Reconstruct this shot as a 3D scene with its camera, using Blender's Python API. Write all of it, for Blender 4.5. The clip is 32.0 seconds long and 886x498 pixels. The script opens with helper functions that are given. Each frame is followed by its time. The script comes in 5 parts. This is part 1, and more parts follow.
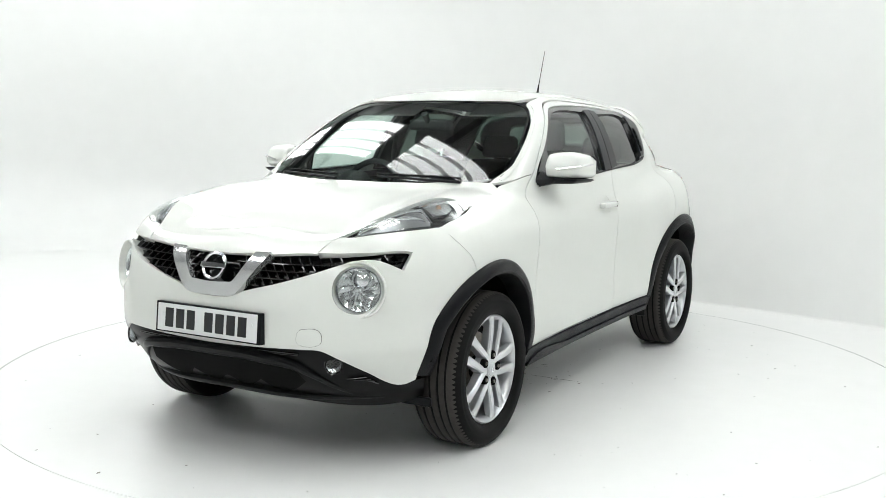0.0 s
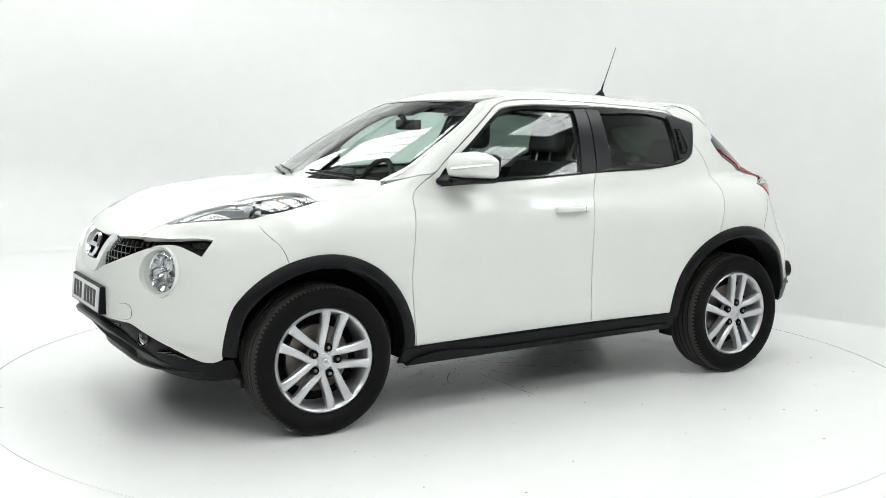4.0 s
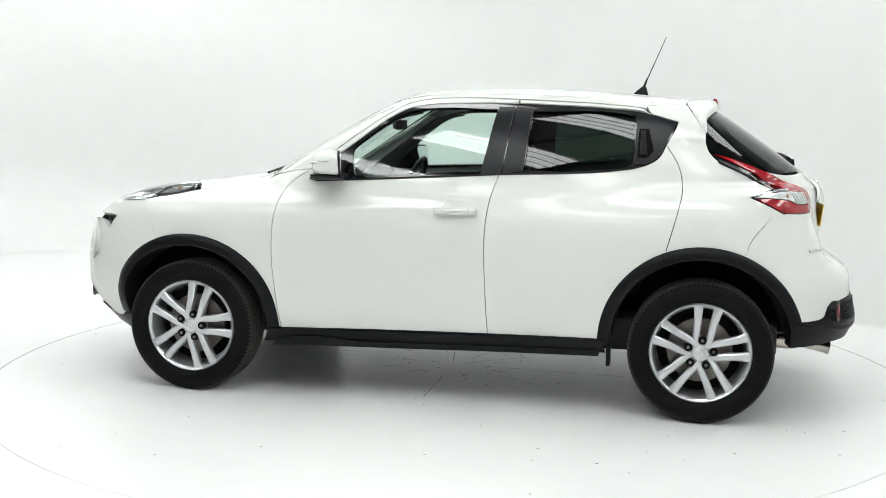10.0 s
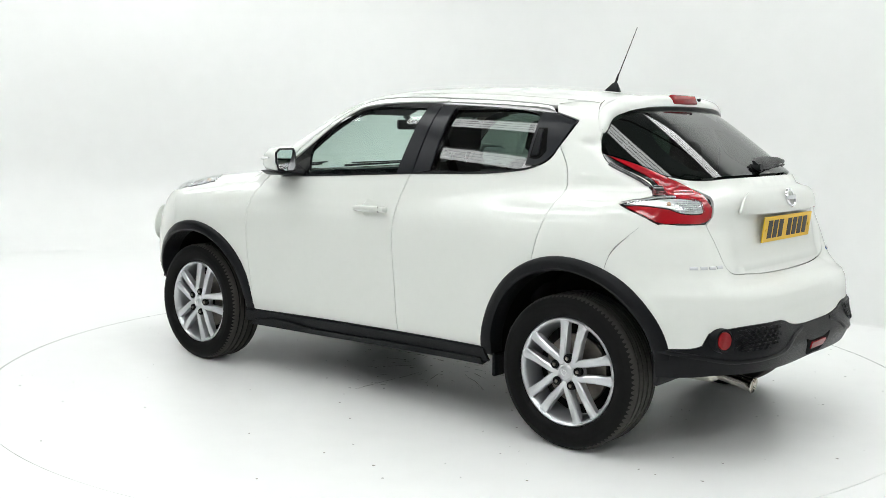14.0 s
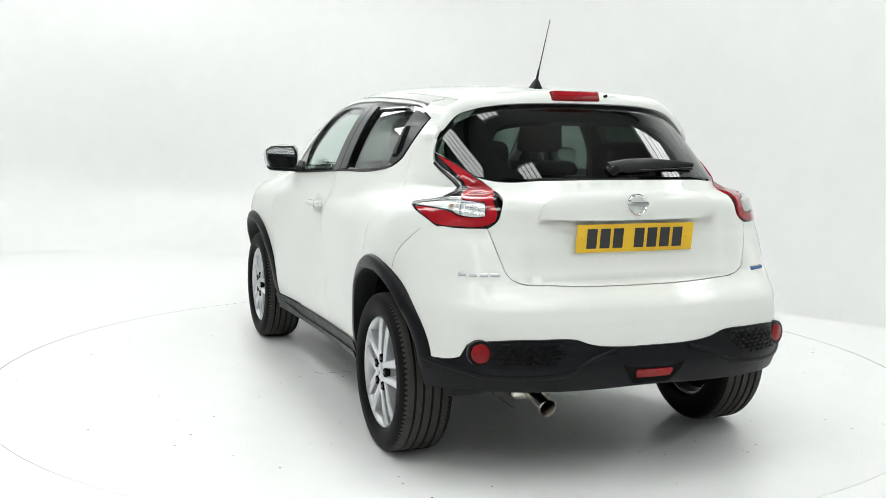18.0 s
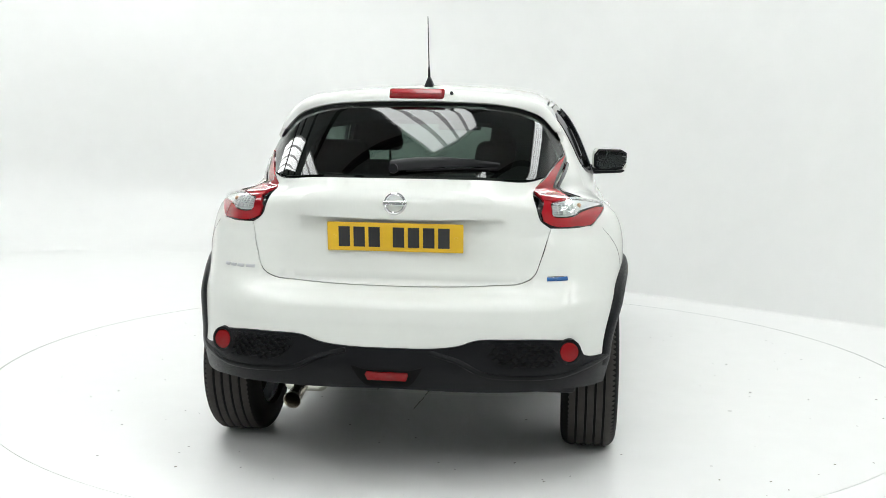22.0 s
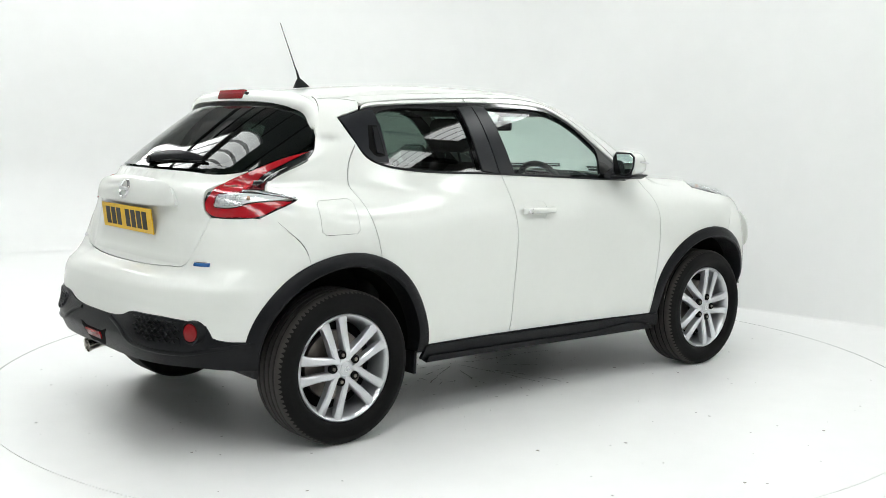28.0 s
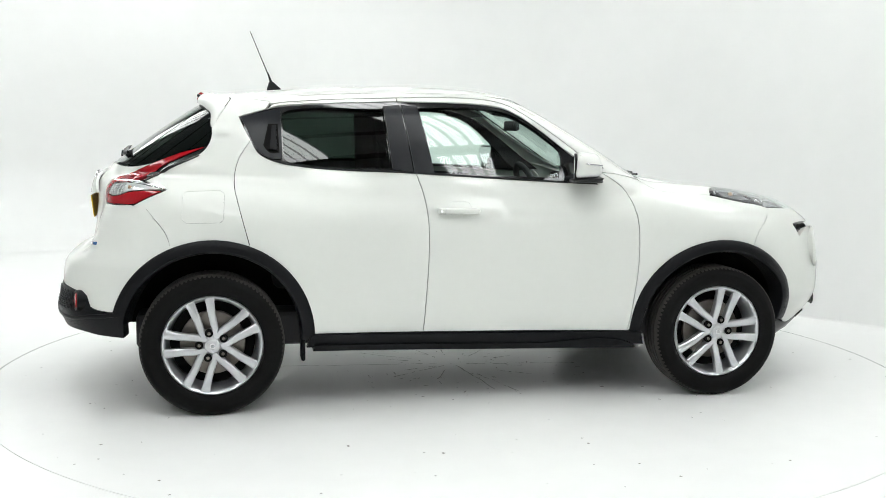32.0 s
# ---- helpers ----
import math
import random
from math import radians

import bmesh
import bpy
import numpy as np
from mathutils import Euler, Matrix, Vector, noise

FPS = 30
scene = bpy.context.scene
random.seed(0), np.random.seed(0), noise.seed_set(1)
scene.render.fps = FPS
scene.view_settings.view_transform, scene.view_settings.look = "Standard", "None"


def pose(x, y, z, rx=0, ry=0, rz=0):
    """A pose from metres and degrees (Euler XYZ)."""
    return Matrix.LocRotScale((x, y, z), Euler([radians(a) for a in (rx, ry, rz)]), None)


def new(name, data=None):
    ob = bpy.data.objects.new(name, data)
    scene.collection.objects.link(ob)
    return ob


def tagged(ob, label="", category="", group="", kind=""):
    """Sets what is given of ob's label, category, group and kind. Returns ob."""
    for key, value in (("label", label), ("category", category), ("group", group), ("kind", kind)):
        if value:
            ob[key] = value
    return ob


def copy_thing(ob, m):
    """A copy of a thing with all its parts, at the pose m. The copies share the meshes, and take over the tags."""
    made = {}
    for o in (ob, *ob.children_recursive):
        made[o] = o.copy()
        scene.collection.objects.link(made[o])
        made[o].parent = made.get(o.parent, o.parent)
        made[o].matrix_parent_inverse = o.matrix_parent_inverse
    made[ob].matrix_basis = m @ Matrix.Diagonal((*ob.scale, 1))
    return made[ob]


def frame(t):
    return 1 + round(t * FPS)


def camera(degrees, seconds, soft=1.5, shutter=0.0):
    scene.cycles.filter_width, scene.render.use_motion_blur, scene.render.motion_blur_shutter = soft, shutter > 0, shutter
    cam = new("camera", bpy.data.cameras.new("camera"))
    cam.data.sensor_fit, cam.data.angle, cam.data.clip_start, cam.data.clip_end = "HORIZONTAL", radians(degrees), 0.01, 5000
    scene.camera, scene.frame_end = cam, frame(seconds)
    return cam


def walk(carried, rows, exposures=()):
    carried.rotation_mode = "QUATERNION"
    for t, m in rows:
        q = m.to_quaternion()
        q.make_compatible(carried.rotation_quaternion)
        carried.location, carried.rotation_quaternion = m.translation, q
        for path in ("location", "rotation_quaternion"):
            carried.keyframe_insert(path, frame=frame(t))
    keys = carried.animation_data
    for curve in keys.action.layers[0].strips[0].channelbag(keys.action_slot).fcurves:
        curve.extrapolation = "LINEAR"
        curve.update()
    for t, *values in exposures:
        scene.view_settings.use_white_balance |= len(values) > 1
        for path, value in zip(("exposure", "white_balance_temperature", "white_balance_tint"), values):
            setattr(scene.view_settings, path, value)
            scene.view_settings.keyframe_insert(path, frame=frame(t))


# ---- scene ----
cam = camera(46.07, 32.0, 0.75)
EYE = pose(0, -5.841, 1.372, 90 - 6.84, 0, 0.65) @ pose(0, 0, 0, 0, 0, 0.75)
walk(cam, [(0, EYE), (32, EYE)], [(0, 0.0), (32, 0.0)])
TURN, FIRST = -7.133, 240.52          # the turntable's degrees a second, and the car's heading at the start

world = bpy.data.worlds.new("studio")
world.use_nodes = True
world.node_tree.nodes["Background"].inputs[0].default_value = (0.85, 0.9, 0.9, 1)
world.node_tree.nodes["Background"].inputs[1].default_value = 0.3
scene.world = world
TUBE = 7.75                            # glow of the fluorescent tubes

from mathutils import geometry


# ---- materials ----
def material(name, color, rough=0.5, metal=0.0, coat=0.0, spec=0.5, grain=0.0, grain_size=40.0, bump=0.0, bump_size=200.0,
             rough_var=0.0, emit=0.0):
    m = bpy.data.materials.new(name)
    m.use_nodes = True
    t = m.node_tree
    b = t.nodes["Principled BSDF"]
    b.inputs["Base Color"].default_value = (*color, 1)
    b.inputs["Roughness"].default_value = rough
    b.inputs["Metallic"].default_value = metal
    b.inputs["Specular IOR Level"].default_value = spec
    b.inputs["Coat Weight"].default_value = coat
    b.inputs["Coat Roughness"].default_value = 0.03
    if emit:
        b.inputs["Emission Color"].default_value = (*color, 1)
        b.inputs["Emission Strength"].default_value = emit
    c = t.nodes.new("ShaderNodeTexCoord")
    if grain:
        fine, wide = t.nodes.new("ShaderNodeTexNoise"), t.nodes.new("ShaderNodeTexNoise")
        fine.inputs["Scale"].default_value, wide.inputs["Scale"].default_value = grain_size, grain_size / 14
        fine.inputs["Detail"].default_value = wide.inputs["Detail"].default_value = 5
        add = t.nodes.new("ShaderNodeMath")
        add.operation = "ADD"
        mix = t.nodes.new("ShaderNodeMapRange")
        mix.inputs["From Min"].default_value, mix.inputs["From Max"].default_value = 0.6, 1.4
        mix.inputs["To Min"].default_value, mix.inputs["To Max"].default_value = 1 - grain, 1 + grain
        mul = t.nodes.new("ShaderNodeVectorMath")
        mul.operation = "SCALE"
        mul.inputs[0].default_value = color
        for n in (fine, wide):
            t.links.new(c.outputs["Object"], n.inputs["Vector"])
        t.links.new(fine.outputs["Fac"], add.inputs[0])
        t.links.new(wide.outputs["Fac"], add.inputs[1])
        t.links.new(add.outputs[0], mix.inputs["Value"])
        t.links.new(mix.outputs[0], mul.inputs["Scale"])
        t.links.new(mul.outputs[0], b.inputs["Base Color"])
        if rough_var:
            r = t.nodes.new("ShaderNodeMapRange")
            r.inputs["From Min"].default_value, r.inputs["From Max"].default_value = 0.3, 0.7
            r.inputs["To Min"].default_value, r.inputs["To Max"].default_value = rough - rough_var, rough + rough_var
            t.links.new(wide.outputs["Fac"], r.inputs["Value"])
            t.links.new(r.outputs[0], b.inputs["Roughness"])
    if bump:
        n, k = t.nodes.new("ShaderNodeTexNoise"), t.nodes.new("ShaderNodeBump")
        n.inputs["Scale"].default_value, n.inputs["Detail"].default_value = bump_size, 3
        k.inputs["Strength"].default_value, k.inputs["Distance"].default_value = bump, 0.002
        t.links.new(c.outputs["Object"], n.inputs["Vector"])
        t.links.new(n.outputs["Fac"], k.inputs["Height"])
        t.links.new(k.outputs["Normal"], b.inputs["Normal"])
    return m


def glass(name, tint, gain=1.0):
    """A thin pane: what lies behind it is tinted, and its surface mirrors by Fresnel."""
    m = bpy.data.materials.new(name)
    m.use_nodes = True
    t = m.node_tree
    t.nodes.clear()
    out, mix = t.nodes.new("ShaderNodeOutputMaterial"), t.nodes.new("ShaderNodeMixShader")
    clear, gloss, fres = t.nodes.new("ShaderNodeBsdfTransparent"), t.nodes.new("ShaderNodeBsdfGlossy"), t.nodes.new("ShaderNodeLayerWeight")
    power, mul = t.nodes.new("ShaderNodeMath"), t.nodes.new("ShaderNodeMath")
    power.operation, power.inputs[1].default_value = "POWER", 5
    mul.operation, mul.use_clamp = "MULTIPLY_ADD", True
    mul.inputs[1].default_value, mul.inputs[2].default_value = .94, .055 * gain
    clear.inputs["Color"].default_value = (*tint, 1)
    gloss.inputs["Color"].default_value, gloss.inputs["Roughness"].default_value = (1, 1, 1, 1), 0.0
    t.links.new(fres.outputs["Facing"], power.inputs[0])
    t.links.new(power.outputs[0], mul.inputs[0])
    t.links.new(mul.outputs[0], mix.inputs[0])
    t.links.new(clear.outputs[0], mix.inputs[1])
    t.links.new(gloss.outputs[0], mix.inputs[2])
    t.links.new(mix.outputs[0], out.inputs["Surface"])
    return m


PAINT = material("white_paint", (.735, .75, .715), .5, coat=.8, spec=.12, grain=.012, grain_size=30)
PLASTIC = material("black_plastic", (.0062, .0066, .0078), .36, spec=.15, grain=.12, grain_size=90, bump=.25, bump_size=700, rough_var=.06)
GLOSS = material("gloss_black", (.0045, .0045, .005), .12, coat=.6)
LOWBLACK = material("low_gloss_black", (.0030, .0031, .0034), .30, spec=.16, grain=.12, grain_size=90)
PILLAR = material("pillar_film", (.0075, .0085, .011), .28, spec=.25, grain=.08, grain_size=60)
UNDER = material("grey_underseal", (.075, .073, .070), .8, spec=.2, grain=.25, grain_size=12)
SHELL = material("dark_inner_metal", (.006, .006, .006), .85, spec=.08)
RUBBER = material("tyre_rubber", (.0055, .0055, .0055), .6, spec=.10, grain=.2, grain_size=60, bump=.15, bump_size=300)
TREAD = material("worn_tread", (.030, .027, .024), .8, grain=.3, grain_size=40, bump=.2, bump_size=300)
ALLOY = material("silver_alloy", (.60, .61, .63), .30, metal=.75, coat=.5, grain=.03, grain_size=200)
CHROME = material("chrome", (.80, .80, .82), .09, metal=1.0)
SATIN = material("satin_chrome", (.88, .89, .90), .12, metal=.85)
STEEL = material("brake_steel", (.22, .20, .18), .4, metal=.9, grain=.2, grain_size=50)
EXHAUST = material("exhaust_steel", (.62, .59, .54), .24, metal=1.0, grain=.15, grain_size=30)
CABIN = material("charcoal_cabin", (.018, .018, .020), .75, grain=.15, grain_size=80, bump=.2, bump_size=400)
CLOTH = material("black_seat_cloth", (.014, .014, .016), .9, grain=.3, grain_size=300, bump=.4, bump_size=900)
LINING = material("grey_headlining", (.22, .22, .215), .9, grain=.06, grain_size=100)
SCREEN = glass("clear_glass", (.74, .84, .80))
SIDE = glass("green_glass", (.80, .90, .86))
DARK = glass("privacy_glass", (.115, .155, .135), .75)
LENS = glass("clear_lens", (.93, .95, .95), 1.2)
RED = material("red_lens", (.34, .006, .012), .12, coat=.5, grain=.10, grain_size=120)
DEEPRED = material("dark_red_lens", (.21, .005, .007), .22, spec=.3, grain=.10, grain_size=120)
SMOKED = material("smoked_reflector", (.26, .265, .27), .22, metal=.5, bump=.3, bump_size=90)
FACET = material("faceted_chrome", (.62, .63, .64), .10, metal=.95)
SILVER = material("silver_reflector", (.78, .78, .78), .16, metal=.25, bump=.5, bump_size=120)
AMBER = material("amber_bulb", (.42, .26, .16), .3)
YELLOW = material("yellow_plate", (.72, .44, .012), .4, grain=.03, grain_size=300)
WHITE = material("white_plate", (.72, .73, .73), .4, grain=.03, grain_size=300)
INK = material("black_ink", (.012, .012, .014), .5)
BLUE = material("blue_badge", (.02, .10, .30), .2, coat=.5)
MIRROR = material("mirror_glass", (.78, .80, .82), .01, metal=1.0)


# ---- the car's form: x ahead, y to its left, z up, ground at z = 0 ----
def curve(*xy):
    """A smooth curve through few design stations (x, y, x, y, ...), as a function of arrays."""
    xs, ys = np.array(xy[0::2], float), np.array(xy[1::2], float)
    order = np.argsort(xs)
    xs, ys = xs[order], ys[order]
    h, d = np.diff(xs), np.diff(ys) / np.diff(xs)
    m = np.zeros_like(xs)
    m[1:-1] = np.where(d[:-1] * d[1:] > 0, (d[:-1] * h[1:] + d[1:] * h[:-1]) / (h[1:] + h[:-1]), 0)
    m[0], m[-1] = d[0], d[-1]

    def at(x):
        x = np.asarray(x, float)
        i = np.clip(np.searchsorted(xs, x) - 1, 0, len(h) - 1)
        u = (x - xs[i]) / h[i]
        v = np.clip(u, 0, 1)
        a = ys[i] * (1 + 2 * v) * (1 - v) ** 2 + ys[i + 1] * v * v * (3 - 2 * v)
        b = h[i] * (m[i] * v * (1 - v) ** 2 - m[i + 1] * v * v * (1 - v))
        return a + b + (u - v) * h[i] * np.where(u < 0, m[i], m[i + 1])
    return at


def spline(*xy):
    """A curve of even curvature (natural cubic spline) through few design stations, straight beyond its ends."""
    xs, ys = np.array(xy[0::2], float), np.array(xy[1::2], float)
    n, h = len(xs), np.diff(xs)
    a, r = np.eye(n), np.zeros(n)
    for i in range(1, n - 1):
        a[i, i - 1:i + 2] = h[i - 1], 2 * (h[i - 1] + h[i]), h[i]
        r[i] = 6 * ((ys[i + 1] - ys[i]) / h[i] - (ys[i] - ys[i - 1]) / h[i - 1])
    c = np.linalg.solve(a, r)
    first, last = (ys[1] - ys[0]) / h[0] - h[0] * c[1] / 6, (ys[-1] - ys[-2]) / h[-1] + h[-1] * c[-2] / 6

    def at(x):
        x = np.asarray(x, float)
        v = np.clip(x, xs[0], xs[-1])
        i = np.clip(np.searchsorted(xs, v) - 1, 0, n - 2)
        p, q = xs[i + 1] - v, v - xs[i]
        y = (c[i] * p**3 + c[i + 1] * q**3) / (6 * h[i]) + (ys[i] / h[i] - c[i] * h[i] / 6) * p + (ys[i + 1] / h[i] - c[i + 1] * h[i] / 6) * q
        return y + np.minimum(x - xs[0], 0) * first + np.maximum(x - xs[-1], 0) * last
    return at


def smax(a, b, k):
    """The larger of both, blended without a jump in curvature."""
    k = 1.5 * k
    h = np.maximum(k - np.abs(a - b), 0) / k
    return np.maximum(a, b) + h ** 3 * k / 6


# lower body
side_plan = spline(-2.0, .83, -1.6, .86, -1.265, .875, -.75, .845, -.2, .828, .35, .828, .8, .85, 1.265, .872, 1.6, .865, 2.1, .84)
side_rise = spline(.2, -.07, .3, -.045, .37, -.022, .5, -.01, .7, 0, .82, .008, .92, .002, 1.0, -.03, 1.06, -.075, 1.15, -.17, 1.3, -.35)
hood_line = spline(-2.2, 1.10, -1.0, 1.15, .6, 1.12, 1.0, 1.085, 1.3, 1.04, 1.6, .99, 1.85, .93, 2.0, .88, 2.15, .80)
hump_line = curve(-2.0, 0, .6, 0, 1.0, .02, 1.3, .045, 1.6, .05, 1.9, .02, 2.1, 0)
nose_line = curve(.2, 1.78, .25, 1.86, .3, 1.93, .38, 2.00, .45, 2.045, .52, 2.065, .63, 2.065, .75, 2.045, .85, 2.01, .92, 1.96, 1.0, 1.87)
tail_line = curve(.2, -1.86, .3, -1.93, .42, -2.0, .47, -2.015, .53, -2.0, .60, -1.992, .66, -1.987, .70, -1.975, .725, -1.945, .74, -1.90, .757, -1.868, .80, -1.850, .92, -1.835, 1.0, -1.830, 1.08, -1.835, 1.13, -1.818, 1.18, -1.75, 1.25, -1.66)
tail_corner = curve(.2, -1.86, .3, -1.93, .42, -2.0, .47, -2.015, .53, -2.003, .60, -1.996, .66, -1.990, .70, -1.975, .74, -1.945, .78, -1.925, .84, -1.912, .92, -1.90, 1.0, -1.885, 1.08, -1.868, 1.13, -1.83, 1.18, -1.75, 1.25, -1.66)
tail_wrap = curve(.3, .44, .7, .44, 1.0, .48, 1.2, .6)
# glasshouse
roof_line = spline(-1.7, 1.42, -1.39, 1.487, -1.22, 1.511, -.99, 1.533, -.69, 1.557, -.36, 1.569, -.07, 1.566, .214, 1.541, .4, 1.50, .9, 1.36)
house_rise = spline(.9, .79, 1.0, .772, 1.1, .745, 1.215, .705, 1.34, .65, 1.4, .615, 1.5, .53, 1.6, .42)
house_plan = spline(-1.6, -.10, -1.4, -.06, -1.13, -.025, -.9, 0, -.3, .03, .2, .03, .6, .01, 1.0, -.03, 1.3, -.08)
screen_line = spline(1.0, 1.190, 1.105, 1.030, 1.211, .866, 1.359, .613, 1.493, .362, 1.6, .135)
back_foot = curve(.97, -1.635, 1.05, -1.735, 1.10, -1.765, 1.16, -1.755, 1.2, -1.7)


def back_line(z):
    """The rear window's middle: a gently arched slope above its foot."""
    v = z - 1.16
    return np.where(z < 1.16, back_foot(z), -1.755 + 1.27 * v + .5 * v * v)


def lower(p):
    x, y, z = p[..., 0], np.abs(p[..., 1]), p[..., 2]
    side = y - side_plan(x) - side_rise(z) - .035 * np.exp(-((x + 1.5) / .32) ** 2 - ((z - 1.06) / .09) ** 2)
    top = z - hood_line(x) - hump_line(x) * np.exp(-((y - .60) / .15) ** 2) + .06 * y * y
    front = x - nose_line(z) + (.56 + .45 * np.clip(.5 - z, 0, .25)) * (y / .87) ** 4.4
    w = np.clip((y - .44) / .24, 0, 1)
    w = w * w * (3 - 2 * w)
    rear = tail_line(z) * (1 - w) + tail_corner(z) * w + tail_wrap(z) * (y / .87) ** (3.5 + 1.1 * np.clip((.95 - z) / .2, 0, 1)) - x
    return smax(smax(side, top * .9, .14), smax(front * .8, rear * .8, .02), .07)


def house(p):
    x, y, z = p[..., 0], np.abs(p[..., 1]), p[..., 2]
    side = y - house_rise(z) - house_plan(x)
    top = z - roof_line(x) + .14 * y * y
    front = (x - screen_line(z) + .36 * y * y) * .5
    rear = (back_line(z) + 2.1 * y ** 4 - x) * .58
    return np.maximum(smax(smax(side, top, .09), smax(front, rear, .01), .045), .97 - z)


def hull(p):
    x, y, z = p[..., 0], np.abs(p[..., 1]), p[..., 2]
    return smax(y - house_rise(z) - house_plan(x), z - roof_line(x) + .14 * y * y, .09)


def flank(p):
    return np.abs(p[..., 1]) - house_rise(p[..., 2]) - house_plan(p[..., 0])


def quarter(p):
    """The body with its flanks carried on past the rear pillar, up to the spoiler."""
    return np.minimum(whole(p), np.maximum(hull(p), np.maximum(-1.30 - p[..., 0], np.maximum(1.31 - p[..., 2], .40 - np.abs(p[..., 1])))))


def whole(p):
    return -smax(-lower(p), -house(p), .03)


def meet(form, start, way, far=4.0, steps=160):
    """Where rays from start along way (arrays of rows) first enter the form."""
    s = np.linspace(0, far, steps)
    pts = start[:, None] + s[None, :, None] * way[:, None]
    f = form(pts)
    inside = f < 0
    k = np.clip(np.argmax(inside, 1), 1, None)
    lo, hi = s[k - 1], s[k]
    for _ in range(24):
        mid = (lo + hi) / 2
        neg = form(start + mid[:, None] * way) < 0
        lo, hi = np.where(neg, lo, mid), np.where(neg, mid, hi)
    out = start + hi[:, None] * way
    return out, inside.any(1)


# ---- building ----
def link(name, verts, faces, mat, parent=None, label="", normals=None, smooth=True):
    me = bpy.data.meshes.new(name)
    me.from_pydata([tuple(map(float, v)) for v in verts], [], [tuple(map(int, f)) for f in faces])
    me.materials.append(mat)
    me.polygons.foreach_set("use_smooth", [smooth] * len(me.polygons))
    if normals is not None:
        me.normals_split_custom_set_from_vertices([tuple(map(float, v)) for v in normals])
    ob = new(name, me)
    if parent:
        ob.parent = parent
    return tagged(ob, label)


def part(name, bm, mat, parent=None, label="", smooth=False, m=None):
    if m is not None:
        bm.transform(m)
        if m.determinant() < 0:
            bmesh.ops.reverse_faces(bm, faces=bm.faces)
    me = bpy.data.meshes.new(name)
    bm.to_mesh(me)
    bm.free()
    me.materials.append(mat)
    me.polygons.foreach_set("use_smooth", [smooth] * len(me.polygons))
    if smooth:
        me.set_sharp_from_angle(angle=radians(38))
    ob = new(name, me)
    if parent:
        ob.parent = parent
    return tagged(ob, label)


def box(x0, x1, y0, y1, z0, z1, bevel=.004, segments=2):
    bm = bmesh.new()
    bmesh.ops.create_cube(bm, size=1, matrix=Matrix.Translation(((x0 + x1) / 2, (y0 + y1) / 2, (z0 + z1) / 2)) @ Matrix.Diagonal((x1 - x0, y1 - y0, z1 - z0, 1)))
    if bevel:
        bmesh.ops.bevel(bm, geom=bm.edges[:], offset=min(bevel, .45 * min(x1 - x0, y1 - y0, z1 - z0)), segments=segments, affect="EDGES", profile=.5)
    return bm


def rod(a, b, r0, r1=None, n=12):
    a, b = Vector(a), Vector(b)
    bm = bmesh.new()
    turn = (b - a).to_track_quat("Z", "Y").to_matrix().to_4x4()
    bmesh.ops.create_cone(bm, cap_ends=True, segments=n, radius1=r0, radius2=r0 if r1 is None else r1, depth=(b - a).length,
                          matrix=Matrix.Translation((a + b) / 2) @ turn)
    return bm


def lathe(profile, n=64, caps=False):
    """A body of revolution about the y axis from (radius, y) pairs."""
    bm = bmesh.new()
    rings = []
    for r, y in profile:
        rings.append([bm.verts.new((r * math.cos(2 * math.pi * i / n), y, r * math.sin(2 * math.pi * i / n))) for i in range(n)])
    for a, b in zip(rings, rings[1:]):
        for i in range(n):
            bm.faces.new((a[i], a[(i + 1) % n], b[(i + 1) % n], b[i]))
    if caps:
        bm.faces.new(rings[0][::-1])
        bm.faces.new(rings[-1])
    bmesh.ops.recalc_face_normals(bm, faces=bm.faces)
    return bm


def blob(points, faces_bevel=.03, segments=3):
    """A rounded convex body round a few corner points."""
    bm = bmesh.new()
    for p in points:
        bm.verts.new(p)
    bmesh.ops.convex_hull(bm, input=bm.verts[:])
    bmesh.ops.dissolve_limit(bm, angle_limit=.05, verts=bm.verts[:], edges=bm.edges[:])
    bmesh.ops.bevel(bm, geom=bm.edges[:], offset=faces_bevel, segments=segments, affect="EDGES", profile=.5, clamp_overlap=True)
    return bm


def slope(form, p, e=.004):
    """Unit normals of the form at points p."""
    g = np.stack([form(p + e * np.eye(3)[i]) - form(p - e * np.eye(3)[i]) for i in range(3)], -1)
    return g / np.linalg.norm(g, axis=-1, keepdims=True)


def from_side(q):
    return np.stack([q[:, 0], 0 * q[:, 0] + 1.4, q[:, 1]], 1), np.tile((0., -1., 0.), (len(q), 1))


def from_top(q):
    return np.stack([q[:, 0], q[:, 1], 0 * q[:, 0] + 2.2], 1), np.tile((0., 0., -1.), (len(q), 1))


def from_front(q):
    return np.stack([0 * q[:, 0] + 2.6, q[:, 0], q[:, 1]], 1), np.tile((-1., 0., 0.), (len(q), 1))


def from_back(q):
    return np.stack([0 * q[:, 0] - 2.6, q[:, 0], q[:, 1]], 1), np.tile((1., 0., 0.), (len(q), 1))


def round_front(q):
    """Degrees round an upright axis through (1, 0), and height in units of 0.02 m, so that both run alike."""
    a = np.radians(q[:, 0])
    way = np.stack([np.cos(a), np.sin(a), 0 * a], 1)
    return np.array((1., 0, 0)) + 2.2 * way + np.outer(q[:, 1] * .02, (0, 0, 1)), -way


def round_back(q):
    a = np.radians(q[:, 0])
    way = np.stack([-np.cos(a), np.sin(a), 0 * a], 1)
    return np.array((-1., 0, 0)) + 2.2 * way + np.outer(q[:, 1] * .02, (0, 0, 1)), -way


